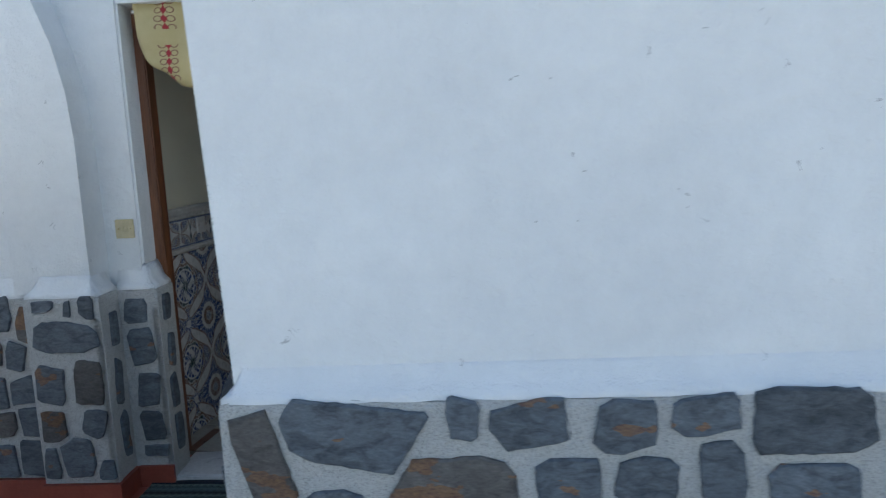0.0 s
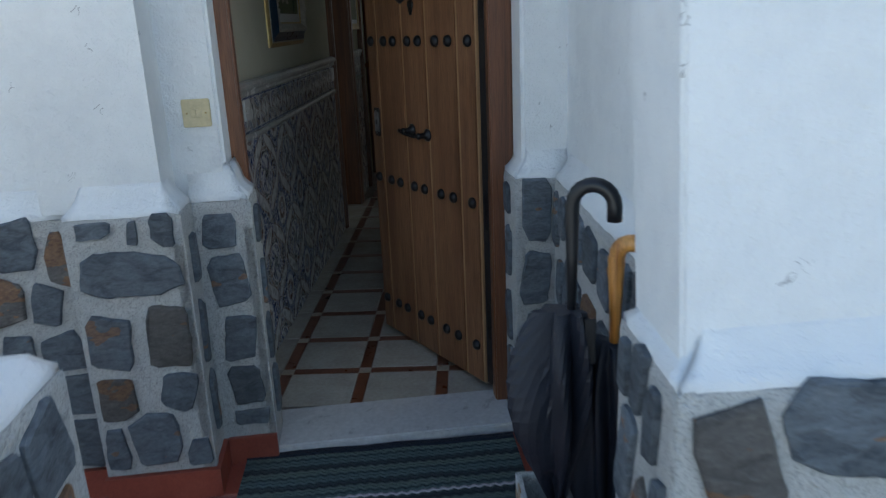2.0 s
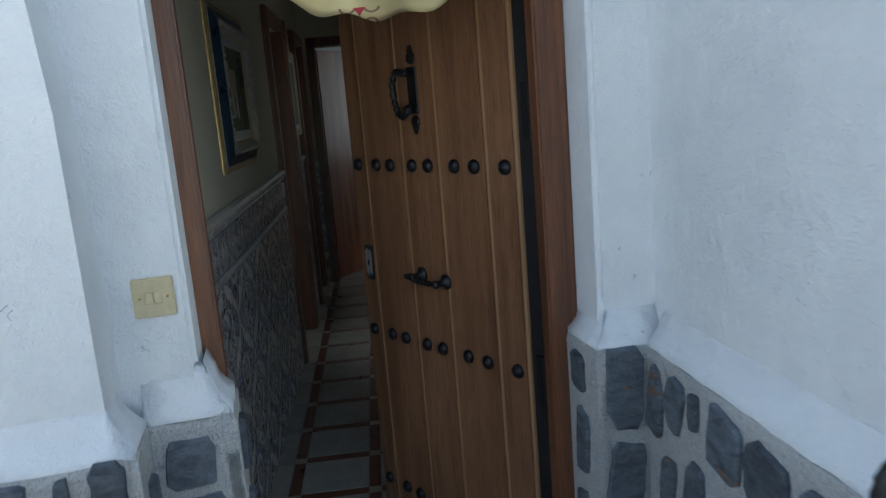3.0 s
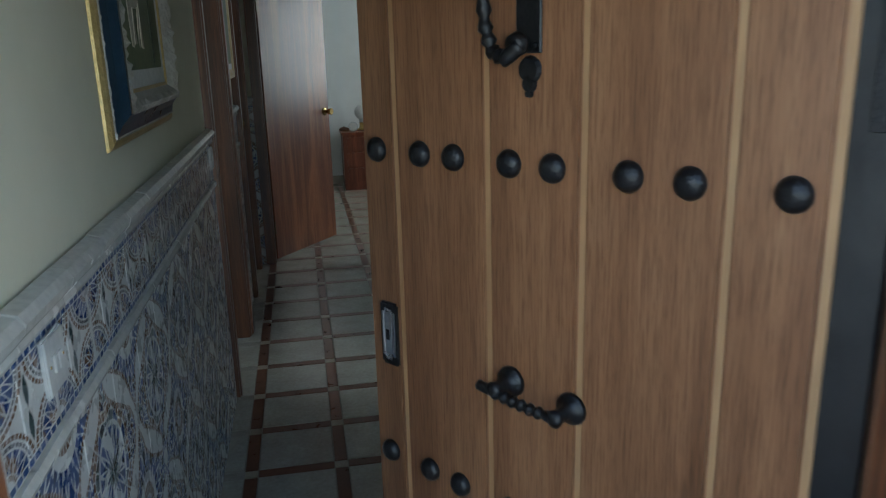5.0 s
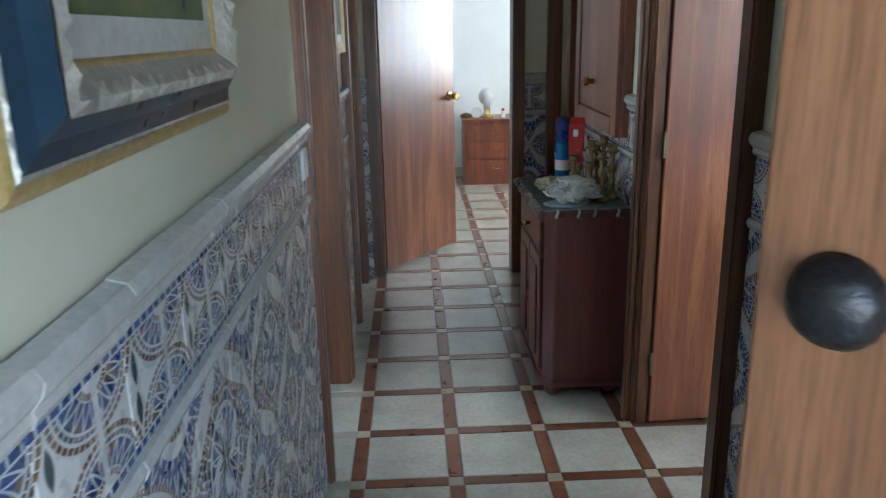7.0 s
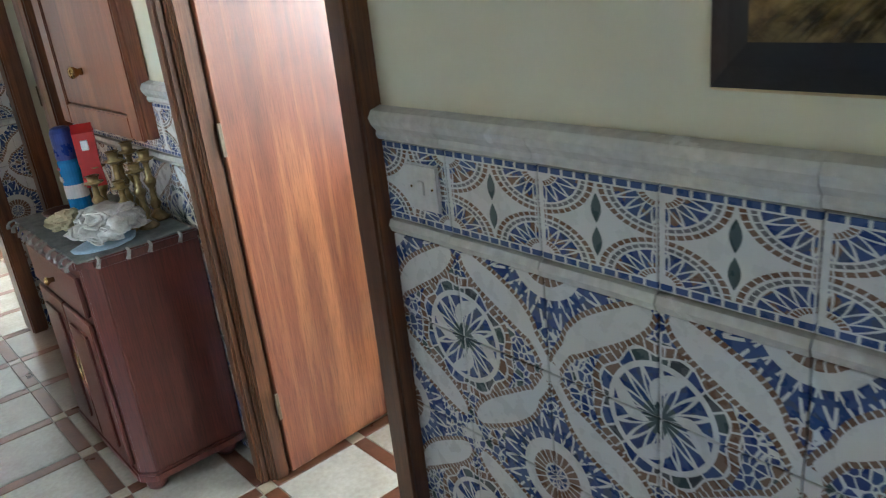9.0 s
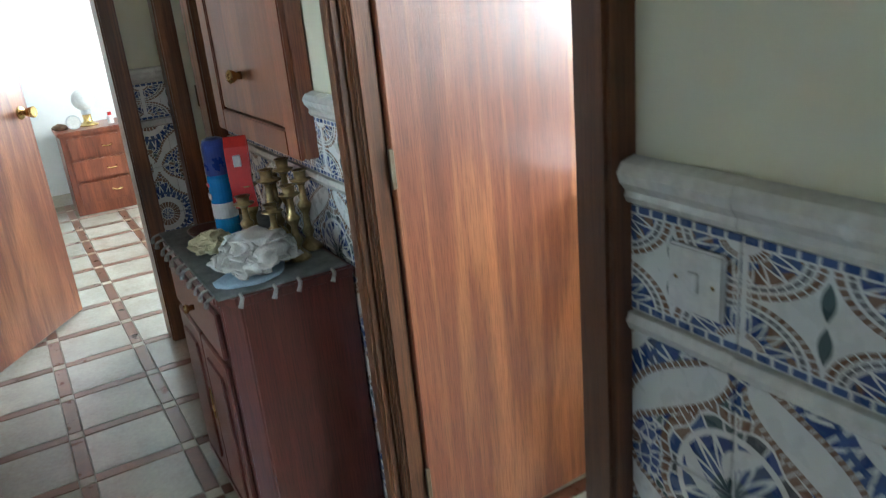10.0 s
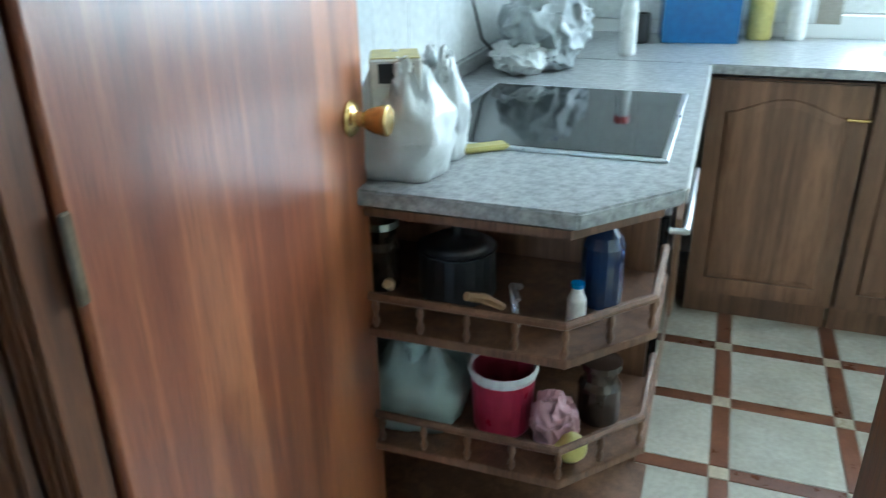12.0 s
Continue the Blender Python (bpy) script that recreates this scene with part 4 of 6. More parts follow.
def front_door():
    d = tagged(new("door_front"), "studded honey-brown plank front door, standing half open", "door", kind="structure")
    d.matrix_world = LEAF
    cuts = [-0.046, 0.068, 0.274, 0.447, 0.652, 0.740]
    for a, b in zip(cuts, cuts[1:]):
        part("plank", slab(leaf_x(b) + 0.005, leaf_x(a) - 0.005, 0.0, 0.035, 0.03, 2.06, bevel=0.004, seg=2), ENTRY_WOOD, d)
    for c in cuts[:-1]:
        part("groove", slab(leaf_x(c) - 0.005, leaf_x(c) + 0.005, 0.003, 0.034, 0.03, 2.03), GROOVE, d, "pale bead between planks")
    # the shade in the hinge-side gap, put in as a recessed black strip
    part("hinge_gap_shade", slab(leaf_x(-0.048), leaf_x(-0.100), 0.012, 0.035, 0.03, 2.03, bevel=0.003), BLACK_WOOD, d, "black strip standing in for the shaded gap at the hinges")
    part("backing", slab(leaf_x(0.740), leaf_x(-0.128), 0.0355, 0.05, 0.03, 2.03), ENTRY_WOOD, d)
    dome = turned([(0, -0.002), (0.021, -0.002), (0.022, 0.003), (0.019, 0.010), (0.012, 0.0155), (0.005, 0.0175), (0, 0.018)], 20, m=pose(0, 0, 0, 90))
    first = None
    for z in (1.333, 0.752, 0.180):
        for s in (0.695, 0.589, 0.514, 0.401, 0.323, 0.203, 0.118, -0.005):
            if first is None:
                first = part("stud", dome, IRON, d, "black domed iron stud", smooth=True)
                ob = first
            else:
                ob = tagged(new("stud", first.data), "black domed iron stud")
                ob.parent = d
            ob.matrix_local = pose(leaf_x(s), 0, z)
    # knocker: pointed back plate, twisted swinging bar
    x, kn = leaf_x(0.364), bmesh.new()
    box(kn, x - 0.022, x + 0.022, -0.006, 0.0, 1.49, 1.63, bevel=0.002)
    for z, r in ((1.655, 0.020), (1.468, 0.020), (1.448, 0.012), (1.676, 0.011), (1.688, 0.006), (1.435, 0.006)):
        bmesh.ops.create_cone(kn, cap_ends=True, segments=14, radius1=r, radius2=r * 0.8, depth=0.007, matrix=pose(x, -0.0035, z, 90))
    knocker = part("knocker", kn, IRON, d, "black wrought-iron knocker")
    xb = leaf_x(0.402)
    bow = [(x, -0.02, 1.61), (xb, -0.035, 1.618), (xb - 0.016, -0.038, 1.585), (xb - 0.016, -0.034, 1.53), (xb - 0.004, -0.034, 1.495), (xb + 0.022, -0.038, 1.483), (x + 0.012, -0.03, 1.505)]
    fine, rad = [], []
    for k, (a, b) in enumerate(zip(bow, bow[1:])):
        for i in range(6):
            fine.append(Vector(a).lerp(Vector(b), i / 6))
            rad.append(0.0095 + (0.0028 * math.sin(2.1 * (6 * k + i)) if 0 < k < 5 else 0.0015))
    part("knocker_bar", tube(fine, rad, 10), IRON, knocker, "twisted iron bow", smooth=True)
    for z in (1.50, 1.62):
        part("rivet", turned([(0, 0.0), (0.005, 0.0), (0.004, 0.004), (0, 0.005)], 10, m=pose(x + 0.012, -0.006, z, 90)), IRON, knocker)
    part("striker", turned([(0, -0.008), (0.015, -0.008), (0.017, 0.0), (0.012, 0.012), (0, 0.013)], 14, m=pose(x - 0.003, -0.026, 1.503, 90)), IRON, knocker, smooth=True)
    # pull bar on two round plates
    pb = bmesh.new()
    for s, z in ((0.40, 0.985), (0.285, 0.975)):
        turned([(0, 0), (0.026, 0), (0.024, 0.006), (0.016, 0.011), (0.011, 0.02), (0.011, 0.036), (0.014, 0.046), (0.006, 0.052), (0, 0.052)], 16, pb, pose(leaf_x(s), 0, z, 90))
    pull = part("pull_handle", pb, IRON, d, "black wrought-iron pull bar", smooth=True)
    pts = [(leaf_x(0.432 - 0.155 * k / 10), -0.043, 0.985 - 0.010 * k / 10 - 0.004 * math.sin(math.pi * k / 10)) for k in range(11)]
    pts = [Vector(a).lerp(Vector(b), i / 4) for a, b in zip(pts, pts[1:]) for i in range(4)]
    part("bar", tube(pts, [0.0085 + 0.0022 * math.sin(1.5 * k) * (6 < k < 34) for k in range(len(pts))], 10), IRON, pull, "twisted iron bar", smooth=True)
    part("lock_rim", slab(leaf_x(0.683) - 0.022, leaf_x(0.683) + 0.022, -0.005, 0.0, 0.934, 1.056, bevel=0.0045, seg=2), IRON, d, "black painted lock surround")
    lock = part("lock_plate", slab(leaf_x(0.683) - 0.016, leaf_x(0.683) + 0.016, -0.008, 0.0, 0.945, 1.045, bevel=0.0075, seg=3), STEEL, d, "worn steel lock plate")
    part("keyhole", slab(leaf_x(0.683) - 0.004, leaf_x(0.683) + 0.004, -0.0095, -0.0075, 0.985, 1.005), IRON, lock)
    for z in (1.48, 0.735, 0.30):
        h = bmesh.new()
        box(h, -0.060, 0.010, 0.004, 0.012, z - 0.075, z + 0.075, bevel=0.001)
        tube([(-0.022, 0.004, z - 0.078), (-0.022, 0.004, z + 0.078)], 0.009, 10, h)
        part("hinge", h, IRON, d, "black iron hinge")
    return d


front_door()


# ---- porch things ----
def hook(x, y, z0, z1, r, radius, turn):
    c, s = math.cos(radians(turn)), math.sin(radians(turn))
    pts = [(x, y, z0), (x, y, (z0 + z1) / 2), (x, y, z1 - r)]
    for k in range(1, 11):
        a = math.pi * k / 10
        pts.append((x + c * r * (1 - math.cos(a)), y + s * r * (1 - math.cos(a)), z1 - r + r * math.sin(a)))
    pts.append((x + c * 2 * r, y + s * 2 * r, z1 - r - 0.03))
    return pts


def umbrella_canopy(base, top, wide, seed):
    """Loosely furled cloth between two points: folds that open towards the lower middle."""
    bm = bmesh.new()
    base, top = Vector(base), Vector(top)
    rng = random.Random(seed)
    n, rings = 64, []
    ph = [rng.uniform(0, 6.28) for _ in range(4)]
    for i in range(17):
        f = i / 16
        body = wide * (math.sin(math.pi * min(1, 0.12 + 0.85 * (1 - f))) ** 0.8) + 0.012
        ring = []
        for k in range(n):
            a = 2 * math.pi * k / n
            fold = 0.72 + 0.62 * abs(math.sin(4 * a + 2.6 * f * f + ph[0])) ** 1.4 + 0.24 * math.sin(3 * a + ph[1] + 4 * f) + 0.10 * math.sin(11 * a + ph[2] + 7 * f)
            r = body * max(0.35, fold) * (0.80 + 0.40 * math.cos(a - 3.4))
            z = -0.05 * math.cos(8 * a + ph[0]) * max(0, 1 - i / 3)
            ring.append(bm.verts.new(base.lerp(top, f) + Vector((r * math.cos(a), r * math.sin(a), z))))
        rings.append(ring)
    for a, b in zip(rings, rings[1:]):
        for k in range(n):
            bm.faces.new((a[k], a[(k + 1) % n], b[(k + 1) % n], b[k]))
    bm.faces.new(rings[-1])
    bm.faces.new(rings[0][::-1])
    bmesh.ops.recalc_face_normals(bm, faces=bm.faces[:])
    return bm


RUBBER = surface("black_rubber", (0.006, 0.007, 0.009), (0.015, 0.016, 0.018), 30, 0.4, 120, 0.05)
ORANGE_WOOD = veneer("varnished_orange_wood", (0.42, 0.16, 0.03), (0.55, 0.24, 0.05), (0.65, 0.32, 0.08), 0.3, 0.5, 2)
u = thing("umbrella", Matrix.Translation((-0.215, 2.42, 0.0)), "loosely furled black umbrella with a black crook, in the umbrella stand", "umbrella", "umbrellas in the stand")
part("crook", tube(hook(0, -0.08, 0.80, 1.09, 0.041, 0.014, -18), [0.008, 0.012] + [0.015] * 12, 12), RUBBER, u, "black crook handle", smooth=True)
part("canopy", umbrella_canopy((-0.015, -0.03, 0.38), (0, -0.078, 0.83), 0.068, 4), FABRIC_BLACK, u)
part("strap", slab(0.02, 0.045, -0.115, -0.110, 0.72, 0.82, bevel=0.002), RUBBER, u)
part("tip", tube([(-0.015, -0.03, 0.34), (0.0, -0.01, 0.02)], [0.012, 0.007], 8), RUBBER, u)
u2 = thing("umbrella", Matrix.Translation((-0.12, 2.46, 0.0)), "furled dark umbrella with a varnished orange wooden crook", "umbrella", "umbrellas in the stand")
part("crook", tube(hook(0.0, -0.09, 0.72, 0.962, 0.034, 0.016, -30), [0.010, 0.014] + [0.018] * 12, 12), ORANGE_WOOD, u2, "varnished orange wooden crook", smooth=True)
part("canopy", umbrella_canopy((0, 0, 0.22), (0, -0.085, 0.74), 0.05, 9), FABRIC_BLACK, u2, smooth=True)
part("tip", tube([(0, 0, 0.24), (0.0, 0.0, 0.02)], [0.01, 0.006], 8), RUBBER, u2)
stand = thing("umbrella_stand", pose(-0.185, 2.45, -0.03, 0, 0, 4), "square umbrella stand clad in small white and brown mosaic tiles", "umbrella stand")
bm = bmesh.new()
for a in ((-0.125, 0.125, -0.125, -0.115), (-0.125, 0.125, 0.115, 0.125), (-0.125, -0.115, -0.115, 0.115), (0.115, 0.125, -0.115, 0.115)):
    box(bm, a[0], a[1], a[2], a[3], 0, 0.33)
box(bm, -0.115, 0.115, -0.115, 0.115, 0, 0.01)
part("body", bm, MORTAR, stand)
MOSAIC = [surface("mosaic_chip_%s" % n, lo, hi, 12, 0.3, 60, 0.05) for n, lo, hi in (("white", (0.55, 0.57, 0.57), (0.68, 0.69, 0.68)), ("tan", (0.30, 0.19, 0.10), (0.42, 0.28, 0.16)), ("brown", (0.10, 0.05, 0.03), (0.18, 0.09, 0.06)), ("grey", (0.25, 0.28, 0.32), (0.35, 0.38, 0.42)))]
chips = []
rng = random.Random(3)
for side in range(2):
    for i in range(6):
        for j in range(8):
            pick = rng.choices(range(4), (6, 3, 1.4, 1.2))[0]
            if len(chips) < 4 and pick == len(chips) or not any(c[0] == pick for c in chips):
                ob = part("chip", slab(-0.0185, 0.0185, -0.003, 0.001, -0.0185, 0.0185, bevel=0.001), MOSAIC[pick], stand)
                chips.append((pick, ob.data))
            else:
                ob = new("chip", next(c[1] for c in chips if c[0] == pick))
                ob.parent = stand
            p = (-0.104 + 0.0416 * i, -0.126, 0.022 + 0.0412 * j)
            ob.matrix_local = (pose(0, 0, 0, 0, 0, -90) if side else pose(0, 0, 0)) @ pose(*p)


def door_mat():
    m, t, p = nodes_of("striped_mat_wool")
    v = coords(t)
    s = t.nodes.new("ShaderNodeSeparateXYZ")
    t.links.new(v, s.inputs[0])
    y = calc(t, "MULTIPLY_ADD", noise_tex(t, v, 60, 2), 0.010, calc(t, "MULTIPLY_ADD", calc(t, "SINE", calc(t, "MULTIPLY", s.outputs[0], 190.0)), 0.0035, s.outputs[1]))
    f = calc(t, "FRACT", calc(t, "MULTIPLY", y, 9.5))
    c = ramp(t, f, [(0.0, (0.010, 0.016, 0.020)), (0.30, (0.075, 0.115, 0.115)), (0.52, (0.03, 0.05, 0.05)), (0.72, (0.11, 0.15, 0.13)), (0.9, (0.015, 0.022, 0.026))])
    wide = calc(t, "FRACT", calc(t, "MULTIPLY", calc(t, "SUBTRACT", y, 0.027), 3.1))
    c = mixc(t, calc(t, "LESS_THAN", wide, 0.045), c, (0.46, 0.42, 0.44))
    rim = calc(t, "GREATER_THAN", calc(t, "ABSOLUTE", calc(t, "SUBTRACT", s.outputs[1], -0.40)), 0.365)
    c = mixc(t, rim, c, (0.006, 0.010, 0.020))
    t.links.new(c, p.inputs["Base Color"])
    p.inputs["Roughness"].default_value = 0.95
    bump(t, p, calc(t, "ADD", calc(t, "SINE", calc(t, "MULTIPLY", y, 300.0)), noise_tex(t, v, 150, 2)), 0.8, 0.004)
    bm = bmesh.new()
    bmesh.ops.create_grid(bm, x_segments=40, y_segments=36, size=0.5, matrix=Matrix.LocRotScale((0, -0.40, 0.012), None, (0.93, 0.80, 1)))
    for vert in bm.verts:
        vert.co.z += 0.004 * noise.noise(vert.co * 7) + (0.006 if vert.co.y > -0.03 else 0)
    r = bmesh.ops.extrude_face_region(bm, geom=bm.faces[:])
    bmesh.ops.translate(bm, verts=[g for g in r["geom"] if isinstance(g, bmesh.types.BMVert)], vec=(0, 0, -0.012))
    bmesh.ops.recalc_face_normals(bm, faces=bm.faces[:])
    ob = link_mesh("door_mat", bm, m)
    ob.matrix_world = DOOR_WALL @ pose(-0.055, -0.03, -0.028, 0, 0, -2)
    tagged(ob, "dark green and navy striped woven door mat on the porch floor", "mat")


door_mat()


def curtain():
    m, t, p = nodes_of("cream_printed_cotton")
    v = coords(t)
    base = ramp(t, noise_tex(t, v, 6, 4), [(0.3, (0.44, 0.35, 0.16)), (0.7, (0.56, 0.47, 0.25))])
    xyz = t.nodes.new("ShaderNodeSeparateXYZ")
    t.links.new(v, xyz.inputs[0])

    def around(value, step):
        return calc(t, "MULTIPLY", calc(t, "SUBTRACT", calc(t, "DIVIDE", value, step), calc(t, "ROUND", calc(t, "DIVIDE", value, step))), step)
    dx, dz = calc(t, "ABSOLUTE", around(calc(t, "ADD", xyz.outputs[0], 0.04), 0.25)), around(xyz.outputs[2], 0.036)
    pr, pz = calc(t, "DIVIDE", calc(t, "SUBTRACT", dx, 0.026), 0.020), calc(t, "DIVIDE", dz, 0.0145)
    petal = calc(t, "SQRT", calc(t, "ADD", calc(t, "MULTIPLY", pr, pr), calc(t, "MULTIPLY", pz, pz)))
    ring = calc(t, "LESS_THAN", calc(t, "ABSOLUTE", calc(t, "SUBTRACT", petal, 0.82)), 0.15)
    tall = calc(t, "GREATER_THAN", calc(t, "FRACT", calc(t, "MULTIPLY", xyz.outputs[2], 4.6)), 0.30)
    c = mixc(t, calc(t, "MULTIPLY", ring, tall), base, (0.24, 0.13, 0.08))
    gem = calc(t, "ADD", calc(t, "DIVIDE", dx, 0.014), calc(t, "DIVIDE", calc(t, "ABSOLUTE", dz), 0.019))
    c = mixc(t, calc(t, "MULTIPLY", calc(t, "LESS_THAN", gem, 1.0), tall), c, (0.34, 0.035, 0.04))
    t.links.new(c, p.inputs["Base Color"])
    p.inputs["Roughness"].default_value = 0.9
    bump(t, p, noise_tex(t, v, 300, 2), 0.3, 0.001)
    th = thing("door_curtain", DOOR_WALL @ pose(0, 0.10, 1.955), "cream cotton door curtain with red floral print, gathered up", "curtain")
    bm = bmesh.new()
    n, rows = 60, []
    for i in range(n + 1):
        f = i / n
        x = -0.42 + 0.82 * f
        low = -0.02 - 0.20 * math.sin(math.pi * min(1, f * 1.02)) ** 0.7 - 0.04 * f
        ring = []
        for k in range(18):
            a = 2 * math.pi * k / 18
            r = 0.055 + 0.022 * math.sin(9 * f + 2 * a) + 0.012 * math.sin(26 * f + 3 * a)
            z = (0.20 + low) / 2 + (0.20 - low) / 2 * math.cos(a) + 0.008 * math.sin(40 * f + a)
            ring.append(bm.verts.new((x, -r * math.sin(a) * 0.9 - 0.01 * math.sin(30 * f + 4 * a), z)))
        rows.append(ring)
    for a, b in zip(rows, rows[1:]):
        for k in range(18):
            bm.faces.new((a[k], b[k], b[(k + 1) % 18], a[(k + 1) % 18]))
    for row in (rows[0], rows[-1]):
        bm.faces.new(row)
    bmesh.ops.recalc_face_normals(bm, faces=bm.faces[:])
    part("cloth", bm, m, th, smooth=True)
    part("rod", tube([(-0.45, 0, 0.15), (0.465, 0, 0.15)], 0.009, 10), STEEL, th)


curtain()


def wall_switch(m, mat, label, w=0.085, h=0.085, rockers=2):
    s = thing("light_switch", m, label, "switch")
    part("plate", slab(-w / 2, w / 2, -0.009, 0.0, -h / 2, h / 2, bevel=0.003, seg=2), mat, s)
    for k in range(rockers):
        x = (k - (rockers - 1) / 2) * 0.018
        part("rocker", slab(x - 0.008, x + 0.008, -0.0125, -0.0085, -0.013, 0.013, bevel=0.0015), mat, s)
    for x in (-0.028, 0.028):
        part("screw", turned([(0, 0.0), (0.0028, 0.0), (0.002, 0.0012), (0, 0.0012)], 8, m=pose(x, -0.009, 0, 90)), BRASS, s)


wall_switch(DOOR_WALL @ pose(-0.545, 0.02, 1.165), PLASTIC_CREAM, "yellowed plastic double light switch on the porch wall")
wall_switch(pose(LEFT + 0.013, 3.96, 1.09, 0, 0, 90), PLASTIC_WHITE, "white plastic double light switch on the tiled wall")
wall_switch(pose(LEFT + 0.013, 6.05, 1.09, 0, 0, 90), PLASTIC_WHITE, "white plastic light switch on the tiled wall", rockers=1)
wall_switch(pose(RIGHT - 0.013, 5.57, 1.068, 0, 0, -90), PLASTIC_WHITE, "white plastic light switch on the tiled wall", rockers=1)


# ---- pictures ----
def frame_ring(bm, w, h, inset0, inset1, d0, d1, rough=0.0, cuts=1):
    """One bevelled ring of a picture frame, from inset0 at depth d0 to inset1 at depth d1."""
    def rect(i, d):
        c = [(i, i), (w - i, i), (w - i, h - i), (i, h - i)]
        out = []
        for a, b in zip(c, c[1:] + c[:1]):
            for k in range(cuts):
                f = k / cuts
                out.append((a[0] + (b[0] - a[0]) * f, -d, a[1] + (b[1] - a[1]) * f))
        return out
    n = 4 * cuts
    mid = [((a[0] + b[0]) / 2, (a[1] + b[1]) / 2, (a[2] + b[2]) / 2) for a, b in zip(rect(inset0, d0), rect(inset1, d1))]
    if rough:
        mid = [(x, y - rough * (0.5 + 0.5 * math.sin(k * 2.1) * math.cos(k * 0.9)), z) for k, (x, y, z) in enumerate(mid)]
    loops = [[bm.verts.new(p) for p in ring] for ring in (rect(inset0, d0), mid, rect(inset1, d1))]
    for a, b in zip(loops, loops[1:]):
        for k in range(n):
            bm.faces.new((a[k], a[(k + 1) % n], b[(k + 1) % n], b[k]))
    bmesh.ops.recalc_face_normals(bm, faces=bm.faces[:])
    return bm


def picture(m, w, h, label, rings, canvas, mat_board=0.0):
    p = thing("framed_picture", m, label, "picture")
    for k, (name, i0, i1, d0, d1, material, rough, cuts, tag) in enumerate(rings):
        part(name, frame_ring(bmesh.new(), w, h, i0, i1, d0, d1, rough, cuts), material, p, tag)
    i, d = rings[-1][2], rings[-1][4]
    if mat_board:
        part("mat_board", slab(i - 0.002, w - i + 0.002, -d, 0.0, i - 0.002, h - i + 0.002), PLASTIC_WHITE, p, "white mat board")
        i += mat_board
        d += 0.002
    part("canvas", slab(i, w - i, -d, -0.001, i, h - i), canvas, p)
    return p


LANDSCAPE = surface("green_landscape_paint", (0.05, 0.085, 0.025), (0.19, 0.22, 0.085), 5, 0.5, 60, 0.1, spread=0.18)
pic = picture(pose(LEFT + 0.002, 4.478, 1.315, 0, 0, 90), 0.765, 0.64, "ornate blue, gold and silver framed landscape painting on the wall", [
    ("outer_edge", 0.0, 0.002, 0.0, 0.006, GOLD, 0, 1, "gold outer edge"), ("outer_band", 0.002, 0.020, 0.006, 0.016, GOLD, 0.004, 1, "gold band"), ("bead", 0.020, 0.027, 0.014, 0.018, SILVER, 0.005, 70, "silver bead"), ("lacquer", 0.027, 0.070, 0.018, 0.042, BLUE_LACQUER, -0.007, 1, "blue lacquer cove"),
    ("carving", 0.068, 0.094, 0.046, 0.040, SILVER, 0.014, 44, "carved silver leaf crest"), ("slope", 0.094, 0.106, 0.040, 0.026, SILVER, 0, 1, "grey sloping band"), ("slip", 0.106, 0.114, 0.026, 0.021, GOLD, 0.002, 1, "gold slip")], LANDSCAPE, 0.040)
PALE_PAINT = surface("pale_cream_paint", (0.42, 0.38, 0.28), (0.55, 0.50, 0.40), 20, 0.5, 90, 0.1)
DARK_LEAF_PAINT = surface("dark_green_paint", (0.01, 0.03, 0.012), (0.03, 0.06, 0.02), 20, 0.5, 90, 0.2)
bm = bmesh.new()
box(bm, 0.505, 0.515, -0.0245, -0.022, 0.165, 0.38)
for x, z, r in ((0.51, 0.37, 0.045), (0.465, 0.36, 0.035), (0.55, 0.37, 0.04), (0.49, 0.41, 0.05), (0.54, 0.42, 0.04), (0.44, 0.39, 0.03)):
    bmesh.ops.create_circle(bm, cap_ends=True, segments=9, radius=r, matrix=pose(x, -0.0245, z, 90))
part("painted_tree", roughen(bm, 0.006, 40), DARK_LEAF_PAINT, pic)
bm = bmesh.new()
for x0, x1, z0, z1 in ((0.25, 0.39, 0.29, 0.40), (0.26, 0.28, 0.205, 0.29), (0.295, 0.31, 0.21, 0.29), (0.345, 0.36, 0.20, 0.29), (0.37, 0.385, 0.205, 0.30), (0.21, 0.265, 0.35, 0.43)):
    box(bm, x0, x1, -0.0248, -0.022, z0, z1)
part("painted_animal", roughen(bm, 0.008, 30), PALE_PAINT, pic)
picture(pose(RIGHT - 0.002, 5.03, 1.262, 0, 0, -90), 0.62, 0.75, "black and carved gold framed painting in reddish tones", [
    ("outer_edge", 0.0, 0.008, 0.0, 0.022, GOLD, 0.003, 30, "gold rope edge"), ("black_band", 0.008, 0.06, 0.022, 0.040, BLACK_WOOD, 0.004, 1, "black band"), ("carving", 0.06, 0.10, 0.040, 0.030, DULL_GOLD, 0.014, 60, "carved dull gold band"), ("slip", 0.10, 0.112, 0.030, 0.024, GOLD, 0.002, 1, "gold slip")],
    surface("red_brown_paint", (0.10, 0.03, 0.015), (0.26, 0.09, 0.04), 7, 0.5, 60, 0.1))
picture(pose(LEFT + 0.002, 7.03, 1.36, 0, 0, 90), 0.46, 0.6, "gold-framed picture on the corridor wall", [
    ("outer_edge", 0.0, 0.004, 0.0, 0.03, GOLD, 0, 1, "gold edge"), ("band", 0.004, 0.05, 0.03, 0.02, GOLD, 0.006, 18, "gold band")], LANDSCAPE, 0.03)


# ---- corridor chest and what stands on it ----
chest = thing("corridor_cabinet", pose(-0.165, 6.665, 0, 0, 0, -90), "dark red polished wooden cabinet with bun feet and an embroidered runner", "cabinet")
